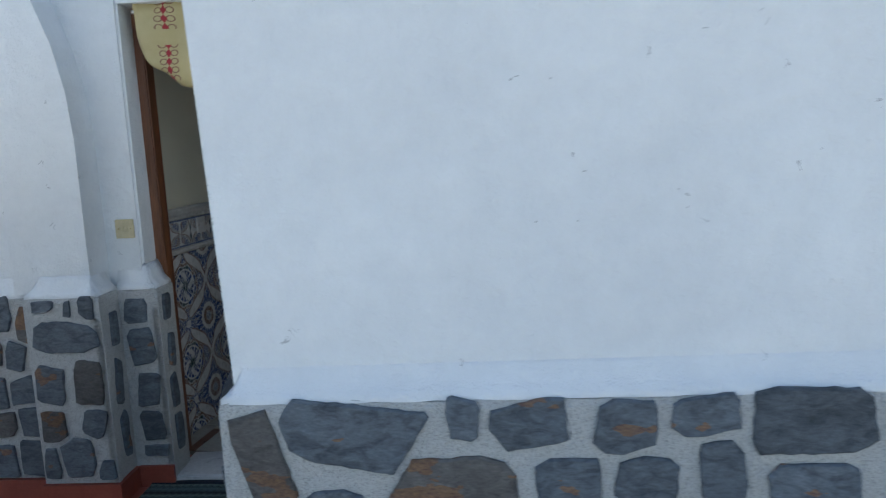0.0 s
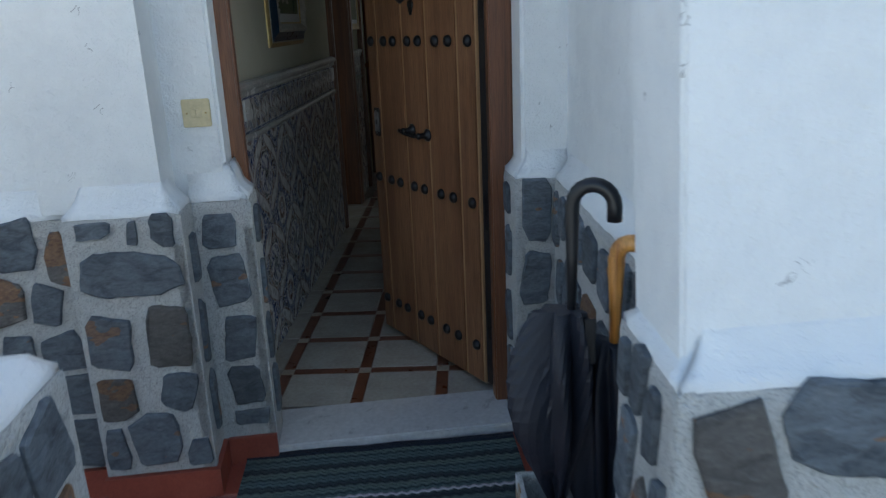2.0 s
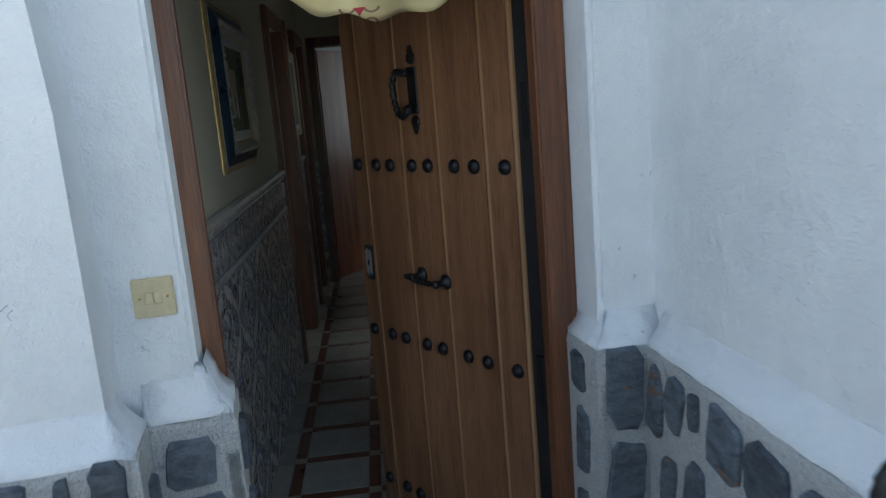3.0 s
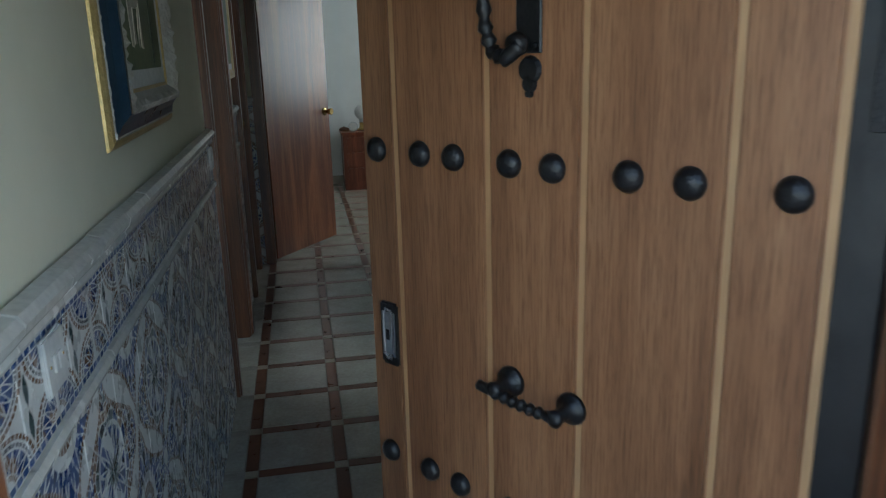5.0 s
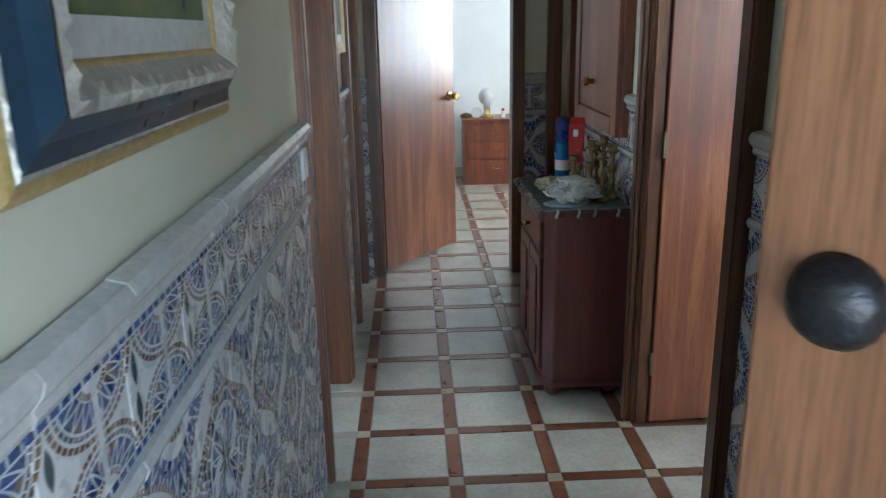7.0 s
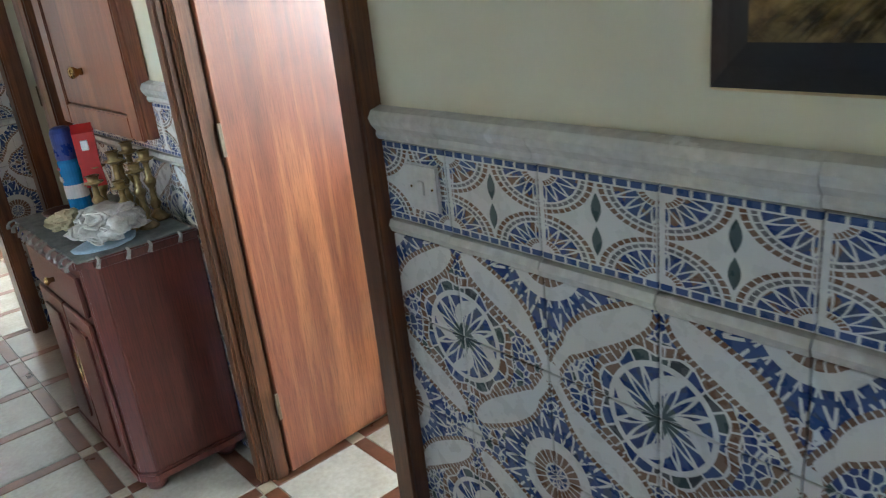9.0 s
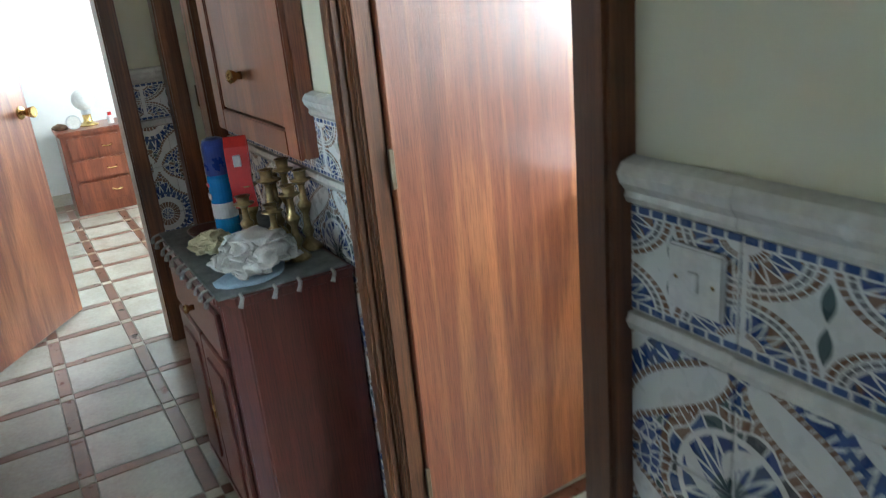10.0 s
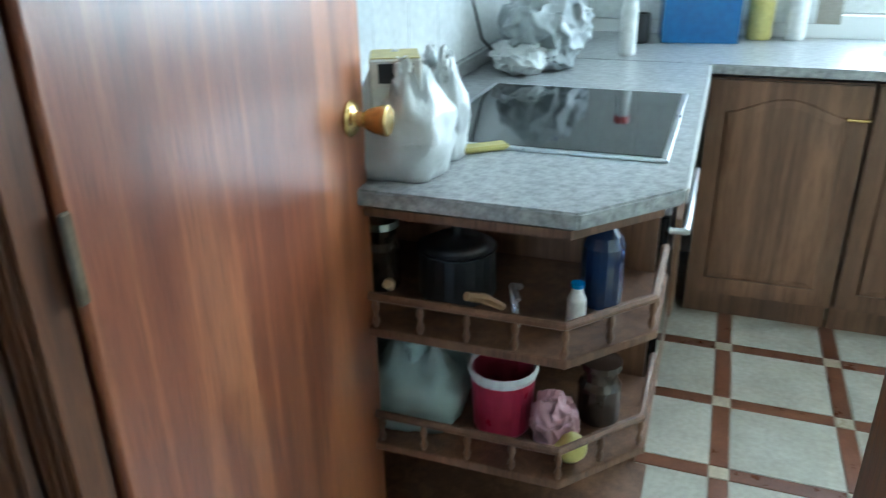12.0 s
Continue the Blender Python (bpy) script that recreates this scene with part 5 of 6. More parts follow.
# own frame: x runs back along the wall (towards the entrance is +x), -y out of the wall
CW, CD, CH = 0.64, 0.33, 0.785
bm = extruded([(-CW, 0), (0, 0), (0, -CD + 0.04), (-0.04, -CD), (-CW + 0.04, -CD), (-CW, -CD + 0.04)], 0.065, CH - 0.03, 0.004)
part("body", bm, CHEST_WOOD, chest)
part("top", extruded([(-CW - 0.015, 0), (0.015, 0), (0.015, -CD + 0.03), (-0.03, -CD - 0.015), (-CW + 0.03, -CD - 0.015), (-CW - 0.015, -CD + 0.03)], CH - 0.03, CH, 0.006), CHEST_WOOD, chest)
part("plinth", extruded([(-CW - 0.012, 0), (0.012, 0), (0.012, -CD + 0.03), (-0.03, -CD - 0.012), (-CW + 0.03, -CD - 0.012), (-CW - 0.012, -CD + 0.03)], 0.05, 0.08, 0.006), CHEST_WOOD, chest)
for x in (-CW + 0.05, -0.05):
    for y in (-CD + 0.045, -0.05):
        part("foot", turned([(0, 0), (0.020, 0.0), (0.032, 0.012), (0.034, 0.026), (0.026, 0.042), (0.020, 0.05), (0, 0.05)], 16, m=pose(x, y, 0)), CHEST_WOOD, chest, smooth=True)
for x0, x1 in ((-CW + 0.06, -CW / 2 - 0.004), (-CW / 2 + 0.004, -0.06)):
    door = part("door", slab(x0, x1, -CD - 0.014, -CD, 0.10, 0.58, bevel=0.004), CHEST_WOOD, chest)
    part("raised_panel", slab(x0 + 0.045, x1 - 0.045, -CD - 0.022, -CD - 0.013, 0.15, 0.53, bevel=0.008, seg=2), CHEST_WOOD, door)
    xk = x1 - 0.02 if x0 < -CW / 2 - 0.1 else x0 + 0.02
    part("escutcheon", slab(xk - 0.008, xk + 0.008, -CD - 0.018, -CD - 0.013, 0.30, 0.40, bevel=0.003), BRASS, door, "dull brass escutcheon")
drawer = part("drawer", slab(-CW + 0.06, -0.06, -CD - 0.014, -CD, 0.60, 0.725, bevel=0.004), CHEST_WOOD, chest)
part("knob", turned([(0, 0), (0.008, 0), (0.008, 0.012), (0.014, 0.02), (0.010, 0.027), (0, 0.028)], 14, m=pose(-CW / 2, -CD - 0.014, 0.66, 90)), BRASS, drawer, smooth=True)


def on_chest(x, y, z=CH, turn=0):
    return pose(x, y, z, 0, 0, turn)


runner = thing("table_runner", on_chest(-0.335, 6.985), "grey embroidered runner with white tassels, lying on the cabinet", "runner")
KNIT = surface("grey_knit_cloth", (0.10, 0.115, 0.115), (0.23, 0.255, 0.25), 26, 0.95, 180, 0.6)
part("cloth", roughen(slab(-0.175, 0.15, -0.335, 0.335, 0.0, 0.006, bevel=0.002), 0.002, 20), KNIT, runner)
TASSEL = surface("grey_white_cotton", (0.26, 0.26, 0.24), (0.40, 0.40, 0.37), 30, 0.9, 150, 0.3)
for k in range(11):
    y, w = -0.32 + 0.064 * k + random.uniform(-0.012, 0.012), random.uniform(0.004, 0.007)
    part("tassel", tube([(-0.174, y, 0.004), (-0.188, y + 0.003, 0.0), (-0.195, y + 0.004, -0.008), (-0.196, y + 0.006, -0.020)], [w * 0.6, w * 0.7, w, w * 1.2], 6), TASSEL, runner)
for k in range(4):
    x = -0.13 + 0.078 * k + random.uniform(-0.015, 0.015)
    part("tassel", tube([(x, -0.334, 0.004), (x, -0.352, 0.0), (x - 0.005, -0.357, -0.008), (x - 0.010, -0.359, -0.020)], [0.004, 0.005, 0.006, 0.007], 6), TASSEL, runner)
TZ = CH + 0.007
can = thing("spray_can", on_chest(-0.365, 7.03, TZ), "blue aerosol spray can with a white band and blue cap", "spray can")
CAN_BLUE = surface("light_blue_print", (0.01, 0.16, 0.42), (0.02, 0.24, 0.52), 6, 0.25, 50, 0.02)
CAN_DARK = surface("deep_blue_plastic", (0.008, 0.03, 0.20), (0.012, 0.05, 0.28), 6, 0.3, 50, 0.02)
RED = surface("red_glossy_card", (0.42, 0.012, 0.012), (0.55, 0.025, 0.02), 8, 0.35, 60, 0.05)
body = part("body", turned([(0, 0), (0.030, 0), (0.033, 0.004), (0.033, 0.195), (0.029, 0.205), (0, 0.205)], 24), CAN_BLUE, can, "light blue printed can", smooth=False)
part("cap", turned([(0, 0.204), (0.032, 0.204), (0.033, 0.21), (0.032, 0.285), (0.027, 0.298), (0.015, 0.303), (0, 0.304)], 24), CAN_DARK, can, "deep blue cap", smooth=False)
part("label_band", turned([(0.0334, 0.085), (0.0336, 0.087), (0.0336, 0.125), (0.0334, 0.127)], 24), PLASTIC_WHITE, body, "white printed band")
for z, w in ((0.178, 0.022), (0.150, 0.03), (0.142, 0.026)):
    part("print_bar", slab(-0.0345, -0.0325, -w / 2, w / 2, z - 0.004, z + 0.004), RED if z > 0.17 else PLASTIC_WHITE, body)


def candlestick(m, h, label):
    c = thing("candlestick", m, label, "candlestick", "candlesticks on the cabinet")
    part("base", turned([(0, 0), (0.031, 0), (0.033, 0.006), (0.026, 0.014), (0.015, 0.024), (0.009, 0.035)], 20), TARNISHED, c, smooth=True)
    part("stem", turned([(0.011, 0.035), (0.017, 0.05), (0.010, 0.065), (0.008, h * 0.45), (0.016, h * 0.52), (0.019, h * 0.57), (0.010, h * 0.63), (0.008, h * 0.8), (0.012, h * 0.84)], 16), TARNISHED, c, smooth=True)
    part("cup", turned([(0.012, h * 0.84), (0.026, h * 0.87), (0.028, h * 0.885), (0.015, h * 0.9), (0.017, h * 0.985), (0.021, h), (0.014, h), (0.012, h * 0.92), (0, h * 0.92)], 18), TARNISHED, c, smooth=True)


for x, y, h in ((-0.350, 6.885, 0.165), (-0.285, 6.865, 0.225), (-0.262, 6.775, 0.195), (-0.318, 6.935, 0.205), (-0.225, 6.91, 0.235), (-0.208, 6.83, 0.215), (-0.305, 6.80, 0.150), (-0.235, 6.985, 0.19)):
    candlestick(on_chest(x, y, TZ), h, "tarnished brass candlestick on the cabinet")
strap = thing("red_strap", on_chest(-0.325, 6.95, TZ, 68), "red ribbon strap with a metal clip, draped over a candlestick", "strap")
bm = bmesh.new()
pts = [(-0.038, -0.005, 0.125), (-0.036, 0.0, 0.20), (-0.028, 0.0, 0.285), (-0.008, 0.0, 0.31), (0.012, 0.0, 0.29), (0.018, 0.004, 0.20), (0.020, 0.008, 0.12)]
for a, b in zip(pts, pts[1:]):
    vs = [bm.verts.new(p) for p in ((a[0], a[1] - 0.029, a[2]), (b[0], b[1] - 0.029, b[2]), (b[0], b[1] + 0.029, b[2]), (a[0], a[1] + 0.029, a[2]))]
    bm.faces.new(vs)
bmesh.ops.remove_doubles(bm, verts=bm.verts[:], dist=0.0005)
bmesh.ops.recalc_face_normals(bm, faces=bm.faces[:])
r = bmesh.ops.solidify(bm, geom=bm.faces[:], thickness=0.004)
part("ribbon", bm, RED, strap)
part("clip", slab(-0.040, -0.032, -0.010, 0.010, 0.235, 0.265, bevel=0.002), STEEL, strap, "small steel clip")


def crumpled(w, d, h, seed, sub=4, amount=0.22):
    """A slack, crumpled bag or cloth standing on its base."""
    bm = bmesh.new()
    bmesh.ops.create_icosphere(bm, subdivisions=sub, radius=0.5)
    for v in bm.verts:
        n = noise.noise_vector(v.co * 3.1 + Vector((seed, seed * 2.3, 0))) * amount + noise.noise_vector(v.co * 8 + Vector((seed, 0, seed))) * amount * 0.4
        ridge = abs(noise.noise(v.co * 5.5 + Vector((0, seed, seed))))
        v.co = (v.co + n * 0.6) * (1 - 0.22 * ridge)
        v.co.x, v.co.y, v.co.z = v.co.x * w, v.co.y * d, max(0.0, (v.co.z + 0.42)) * h * 1.1
    return bm


CLOTH_WHITE = surface("white_cotton", (0.50, 0.50, 0.47), (0.64, 0.63, 0.60), 14, 0.9, 160, 0.3)
CLOTH_BLUE = surface("pale_blue_cotton", (0.30, 0.42, 0.52), (0.40, 0.52, 0.62), 14, 0.9, 160, 0.3)
ob = link_mesh("folded_cloth", crumpled(0.22, 0.18, 0.085, 3.3, 5, 0.42), CLOTH_WHITE, True)
ob.matrix_world = on_chest(-0.375, 6.765, TZ + 0.012, 30)
tagged(ob, "crumpled white cotton cloth on the runner", "cloth")
ob = link_mesh("folded_cloth", crumpled(0.20, 0.14, 0.016, 8.1, 3, 0.12), CLOTH_BLUE, True)
ob.matrix_world = on_chest(-0.40, 6.74, TZ - 0.003, 20)
tagged(ob, "pale blue cloth spread under a white one", "cloth")
ob = link_mesh("paper_packet", crumpled(0.13, 0.11, 0.06, 6.6, 4, 0.35), surface("cream_paper", (0.50, 0.44, 0.28), (0.62, 0.56, 0.38), 8, 0.8, 80, 0.2))
ob.matrix_world = on_chest(-0.42, 7.0, TZ, 25)
tagged(ob, "cream paper packet on the runner", "packet")
key_tray = thing("dish", on_chest(-0.40, 7.14, TZ), "small dark glazed dish on the cabinet", "dish")
part("bowl", turned([(0, 0.004), (0.035, 0.004), (0.055, 0.025), (0.058, 0.032), (0.054, 0.031), (0.034, 0.010), (0, 0.009)], 20), CHEST_WOOD, key_tray, smooth=True)
wallet = link_mesh("glasses_case", slab(-0.07, 0.07, -0.022, 0.022, 0, 0.024, bevel=0.010, seg=3), RUBBER)
wallet.matrix_world = on_chest(-0.395, 6.885, TZ, 62)
tagged(wallet, "small black case lying on the runner", "case")

# wall cupboard above
cup = thing("wall_cupboard", pose(-0.151, 6.79, 1.035, 0, 0, -90), "reddish wooden wall cupboard with a brass knob", "cupboard")
part("body", slab(-0.76, 0, -0.045, 0, 0, 0.95, bevel=0.004), SAPELE, cup)
for x0, x1, z0, z1 in ((-0.085, 0.0, 0, 0.95), (-0.76, -0.675, 0, 0.95), (-0.675, -0.085, 0, 0.07), (-0.675, -0.085, 0.88, 0.95)):
    part("frame_rail", slab(x0, x1, -0.062, -0.045, z0, z1, bevel=0.004, seg=2), SAPELE, cup)
dr = part("door", slab(-0.670, -0.090, -0.056, -0.0455, 0.075, 0.875, bevel=0.003), SAPELE, cup, "veneered door panel")
part("knob", turned([(0, 0), (0.012, 0), (0.010, 0.012), (0.018, 0.024), (0.020, 0.034), (0.012, 0.041), (0, 0.042)], 16, m=pose(-0.42, -0.056, 0.19, 90)), BRASS, dr, smooth=True)

# ---- bedroom ----
REDDISH = veneer("red_stained_wood", (0.11, 0.022, 0.010), (0.18, 0.040, 0.016), (0.24, 0.065, 0.026), 0.3, 0.3, 1.3)
dresser = thing("bedside_chest", pose(-0.52, 11.12, 0), "reddish wooden chest with three drawers", "chest of drawers")
part("body", slab(0.015, 0.62, 0.0, 0.42, 0.0, 0.60, bevel=0.004), REDDISH, dresser)
part("top", slab(0.0, 0.635, -0.02, 0.43, 0.60, 0.63, bevel=0.006, seg=2), REDDISH, dresser)
for k in range(3):
    z = 0.09 + 0.168 * k
    dw = part("drawer", slab(0.055, 0.58, -0.016, 0.0, z, z + 0.155, bevel=0.006, seg=2), REDDISH, dresser)
    part("handle", tube([(0.285, -0.016, z + 0.08), (0.285, -0.034, z + 0.074), (0.318, -0.038, z + 0.068), (0.35, -0.034, z + 0.074), (0.35, -0.016, z + 0.08)], 0.005, 8), BRASS, dw, "brass handle", smooth=True)
lamp = thing("table_lamp", pose(-0.27, 11.32, 0.631), "small table lamp with a white globe shade on a brass base", "lamp")
part("base", turned([(0, 0), (0.07, 0), (0.072, 0.008), (0.045, 0.02), (0.03, 0.04), (0.032, 0.085), (0, 0.085)], 20), BRASS, lamp, smooth=True)
part("collar", turned([(0, 0.085), (0.034, 0.085), (0.034, 0.125), (0, 0.125)], 20), STEEL, lamp)
part("globe", turned([(0, 0.12)] + [(0.082 * math.sin(math.pi * k / 14), 0.195 - 0.082 * math.cos(math.pi * k / 14)) for k in range(2, 14)] + [(0, 0.277)], 24), PLASTIC_WHITE, lamp, "white opal globe", smooth=True)
clock = thing("alarm_clock", pose(-0.38, 11.24, 0.631), "round white alarm clock", "clock")
part("case", turned([(0, 0), (0.05, 0), (0.052, 0.01), (0.052, 0.03), (0, 0.03)], 20, m=pose(0, 0, 0.052, 90)), STEEL, clock)
part("dial", turned([(0, 0.0305), (0.043, 0.0305), (0.043, 0.032), (0, 0.032)], 20, m=pose(0, 0, 0.052, 90)), PLASTIC_WHITE, clock)
bottle = thing("small_bottle", pose(-0.12, 11.25, 0.631), "small clear bottle with a pink cap", "bottle")
part("body", turned([(0, 0), (0.022, 0), (0.023, 0.05), (0.012, 0.062), (0, 0.062)], 14), PLASTIC_WHITE, bottle, smooth=False)
part("cap", turned([(0, 0.062), (0.014, 0.062), (0.014, 0.085), (0, 0.085)], 14), RED, bottle, "pink cap")
ob = link_mesh("ornament", crumpled(0.12, 0.06, 0.05, 5.5, 3, 0.3), surface("brown_ornament", (0.10, 0.05, 0.03), (0.25, 0.14, 0.09), 20, 0.5, 80, 0.2), True)
ob.matrix_world = pose(-0.47, 11.27, 0.629)
tagged(ob, "small brown ornament on the bedside chest", "ornament")
structure("baseboard_bedroom", slab(-2.2, 1.4, 11.60, 11.618, 0, 0.09), FLOOR_TILE, "beige tile skirting", "skirting")

# ---- kitchen ----
STONE_TOP = surface("grey_speckled_laminate", (0.20, 0.21, 0.215), (0.42, 0.43, 0.44), 60, 0.32, 200, 0.08, spread=0.16, coat=0.2)
top = thing("worktop", pose(0, 0, 0.862), "grey speckled laminate worktop with a cut corner", "worktop")
part("slab", extruded([(0.51, KN), (0.51, 6.085), (0.68, 5.935), (1.885, 5.935), (1.885, KN)], 0.010, 0.040, 0.004), STONE_TOP, top)
part("slab", extruded([(1.887, KN), (1.887, 3.92), (KE, 3.92), (KE, KN)], 0.010, 0.0395, 0.004), STONE_TOP, top)
part("edge_strip", slab(0.69, 1.885, 5.929, 5.9345, 0.012, 0.038), PLASTIC_WHITE, top, "pale edge strip")
part("upstand", slab(0.52, KE - 0.012, KN - 0.022, KN - 0.001, 0.041, 0.087, bevel=0.004), STONE_TOP, top, "grey upstand along the wall")
hob = thing("ceramic_hob", pose(0.815, 5.975, 0.9025), "black glass ceramic hob with a steel edge", "hob")
BLACK_GLASS = surface("black_glass", (0.004, 0.005, 0.006), (0.008, 0.009, 0.010), 3, 0.06, 20, 0.0, coat=0.0, spec=0.35)
part("glass", slab(0.012, 0.588, 0.012, 0.498, 0.001, 0.007, bevel=0.002), BLACK_GLASS, hob)
bm = bmesh.new()
for a in ((0, 0.6, 0, 0.014), (0, 0.6, 0.496, 0.51), (0, 0.014, 0.014, 0.496), (0.586, 0.6, 0.014, 0.496)):
    box(bm, a[0], a[1], a[2], a[3], 0, 0.006, bevel=0.001)
part("edge", bm, STEEL, hob, "steel edge")

unit = thing("corner_shelf_unit", pose(0, 0, 0), "open oak corner shelf unit with little turned railings", "shelf unit")
part("back_panel", slab(0.94, 0.958, 5.985, KN, 0.0, 0.86), OAK, unit)
part("wall_panel", slab(0.54, 0.94, KN - 0.02, KN - 0.002, 0.1, 0.86), OAK, unit)
part("top_board", extruded([(0.535, KN - 0.02), (0.535, 6.10), (0.69, 5.965), (0.938, 5.965), (0.938, KN - 0.02)], 0.845, 0.861), OAK, unit)
outline = [(0.525, KN - 0.022), (0.525, 6.095), (0.685, 5.955), (0.938, 5.955), (0.938, KN - 0.022)]
for z in (0.602, 0.335, 0.09):
    part("shelf", extruded(outline, z, z + 0.018, 0.002), OAK, unit)
    if z > 0.2:
        pathp = [(0.535, 6.55), (0.535, 6.10), (0.69, 5.967), (0.93, 5.967)]
        railing = part("railing", tube([(x, y, z + 0.082) for x, y in pathp], 0.009, 8), OAK, unit, "turned gallery rail")
        for (xa, ya), (xb, yb) in zip(pathp, pathp[1:]):
            n = max(1, round(math.hypot(xb - xa, yb - ya) / 0.085))
            for k in range(n + (xb > 0.9)):
                f = k / n
                px, py = xa + (xb - xa) * f, ya + (yb - ya) * f
                part("baluster", turned([(0.004, z + 0.018), (0.008, z + 0.03), (0.004, z + 0.045), (0.008, z + 0.06), (0.005, z + 0.078)], 8, m=pose(px, py, 0)), OAK, railing, smooth=True)
part("kick", slab(0.56, 0.938, 6.0, KN - 0.03, 0.0, 0.088), OAK, unit)


def kitchen_unit(m, w, h, label, fronts):
    """A base unit; its front at y = 0 faces -y. fronts: (kind, z0, z1)."""
    c = thing("kitchen_unit", m, label, "kitchen cabinet", "kitchen base units")
    part("carcass", slab(0.002, w - 0.002, 0.02, 0.55, 0.10, h), OAK, c)
    part("kick", slab(0.002, w - 0.002, 0.07, 0.09, 0.0, 0.10), OAK, c)
    for kind, z0, z1 in fronts:
        f = part(kind, slab(0.004, w - 0.004, 0.0, 0.019, z0, z1, bevel=0.003, seg=2), OAK, c)
        arch = [(0.06, z0 + 0.06), (w - 0.06, z0 + 0.06), (w - 0.06, z1 - 0.10 if kind == "door" else z1 - 0.035)]
        if kind == "door":
            for k in range(1, 12):
                a = k / 12
                arch.append((w - 0.06 - (w - 0.12) * a, z1 - 0.10 + 0.05 * math.sin(math.pi * a) ** 1.5))
        arch.append((0.06, arch[2][1]))
        if kind == "drawer":
            arch = [(0.04, z0 + 0.03), (w - 0.04, z0 + 0.03), (w - 0.04, z1 - 0.03), (0.04, z1 - 0.03)]
        bm = bmesh.new()
        outer = [bm.verts.new((x, -0.0005, z)) for x, z in arch]
        cx, cz = w / 2, (z0 + z1) / 2
        lip = [bm.verts.new((cx + (x - cx) * 0.97, -0.006, cz + (z - cz) * 0.985)) for x, z in arch]
        inner = [bm.verts.new((cx + (x - cx) * 0.84, -0.009, cz + (z - cz) * 0.92)) for x, z in arch]
        for a, b in ((outer, lip), (lip, inner)):
            for k in range(len(arch)):
                bm.faces.new((a[k], a[(k + 1) % len(arch)], b[(k + 1) % len(arch)], b[k]))
        bm.faces.new(inner)
        bmesh.ops.recalc_face_normals(bm, faces=bm.faces[:])
        part("raised_panel", bm, OAK, f)
        hx, hz = (w / 2, (z0 + z1) / 2) if kind == "drawer" else (w - 0.035, z1 - 0.10)
        part("handle", tube([(hx - 0.03, 0, hz), (hx - 0.03, -0.022, hz), (hx + 0.03, -0.022, hz), (hx + 0.03, 0, hz)], 0.005, 8), BRASS, f, "brass handle")
    return c


oven = thing("oven", pose(0.965, 5.965, 0), "built-in oven with a dark glass door under the hob", "oven")
part("carcass", slab(0.0, 0.555, 0.02, 0.58, 0.10, 0.855), OAK, oven)
part("kick", slab(0.0, 0.555, 0.07, 0.09, 0.0, 0.10), OAK, oven)
part("control_panel", slab(0.004, 0.551, 0.0, 0.019, 0.74, 0.85, bevel=0.003), STEEL, oven, "steel control panel")
od = part("oven_door", slab(0.004, 0.551, 0.0, 0.019, 0.27, 0.735, bevel=0.003), BLACK_GLASS, oven, "dark glass door")
part("bar_handle", tube([(0.05, 0, 0.69), (0.05, -0.035, 0.69), (0.505, -0.035, 0.69), (0.505, 0, 0.69)], 0.008, 10), STEEL, od)
part("drawer", slab(0.004, 0.551, 0.0, 0.019, 0.11, 0.265, bevel=0.003), OAK, oven)
for x in (0.12, 0.22, 0.33, 0.44):
    part("dial", turned([(0, 0), (0.018, 0), (0.016, 0.02), (0, 0.02)], 14, m=pose(x, 0, 0.795, 90)), STEEL, oven)
kitchen_unit(pose(1.525, 5.965, 0), 0.36, 0.855, "oak base unit with two drawers and a panelled door", [("door", 0.11, 0.60), ("drawer", 0.61, 0.725), ("drawer", 0.735, 0.85)])
EAST = [(5.93, 0.47), (5.455, 0.47), (4.98, 0.47), (4.505, 0.47)]
for y, w in EAST:
    kitchen_unit(pose(1.925, y, 0, 0, 0, -90), w, 0.855, "oak base unit with an arched panel door", [("door", 0.11, 0.85)])

tiles = structure("tiles_kitchen_north", slab(0.5, KE, KN - 0.006, KN - 0.002, 0.95, 2.1), GROUT, "white glazed kitchen wall tiles", "wall tiles")
kt = None
for i in range(10):
    for j in range(5):
        if kt is None:
            ob = part("wall_tile", slab(0, 0.198, -0.012, -0.006, 0, 0.248, bevel=0.002), KTILE, tiles)
            kt = ob.data
        else:
            ob = new("wall_tile", kt)
            ob.parent = tiles
        ob.matrix_local = pose(0.505 + 0.2 * i, KN, 0.951 + 0.25 * j)
tiles = structure("tiles_kitchen_east", slab(KE - 0.004, KE - 0.001, 5.52, KN - 0.013, 0.95, 2.1), GROUT, "white glazed kitchen wall tiles", "wall tiles")
for i in range(5):
    for j in range(5):
        ob = new("wall_tile", kt)
        ob.parent = tiles
        ob.matrix_local = pose(KE + 0.002, KN - 0.02 - 0.2 * i, 0.951 + 0.25 * j, 0, 0, -90)


# ---- kitchen clutter ----
def film_plastic(name, tint):
    m, t, p = nodes_of(name)
    v = coords(t)
    c = ramp(t, noise_tex(t, v, 9, 4), [(0.35, tint), (0.7, tuple(min(1, 1.25 * x) for x in tint))])
    t.links.new(c, p.inputs["Base Color"])
    p.inputs["Roughness"].default_value = 0.28
    p.inputs["Transmission Weight"].default_value = 0.25
    bump(t, p, noise_tex(t, v, 22, 2, 0.5, 1.2), 0.35, 0.008)
    return m


BAG = film_plastic("white_plastic_film", (0.62, 0.64, 0.64))
CLEAR = film_plastic("grey_plastic_film", (0.34, 0.37, 0.38))


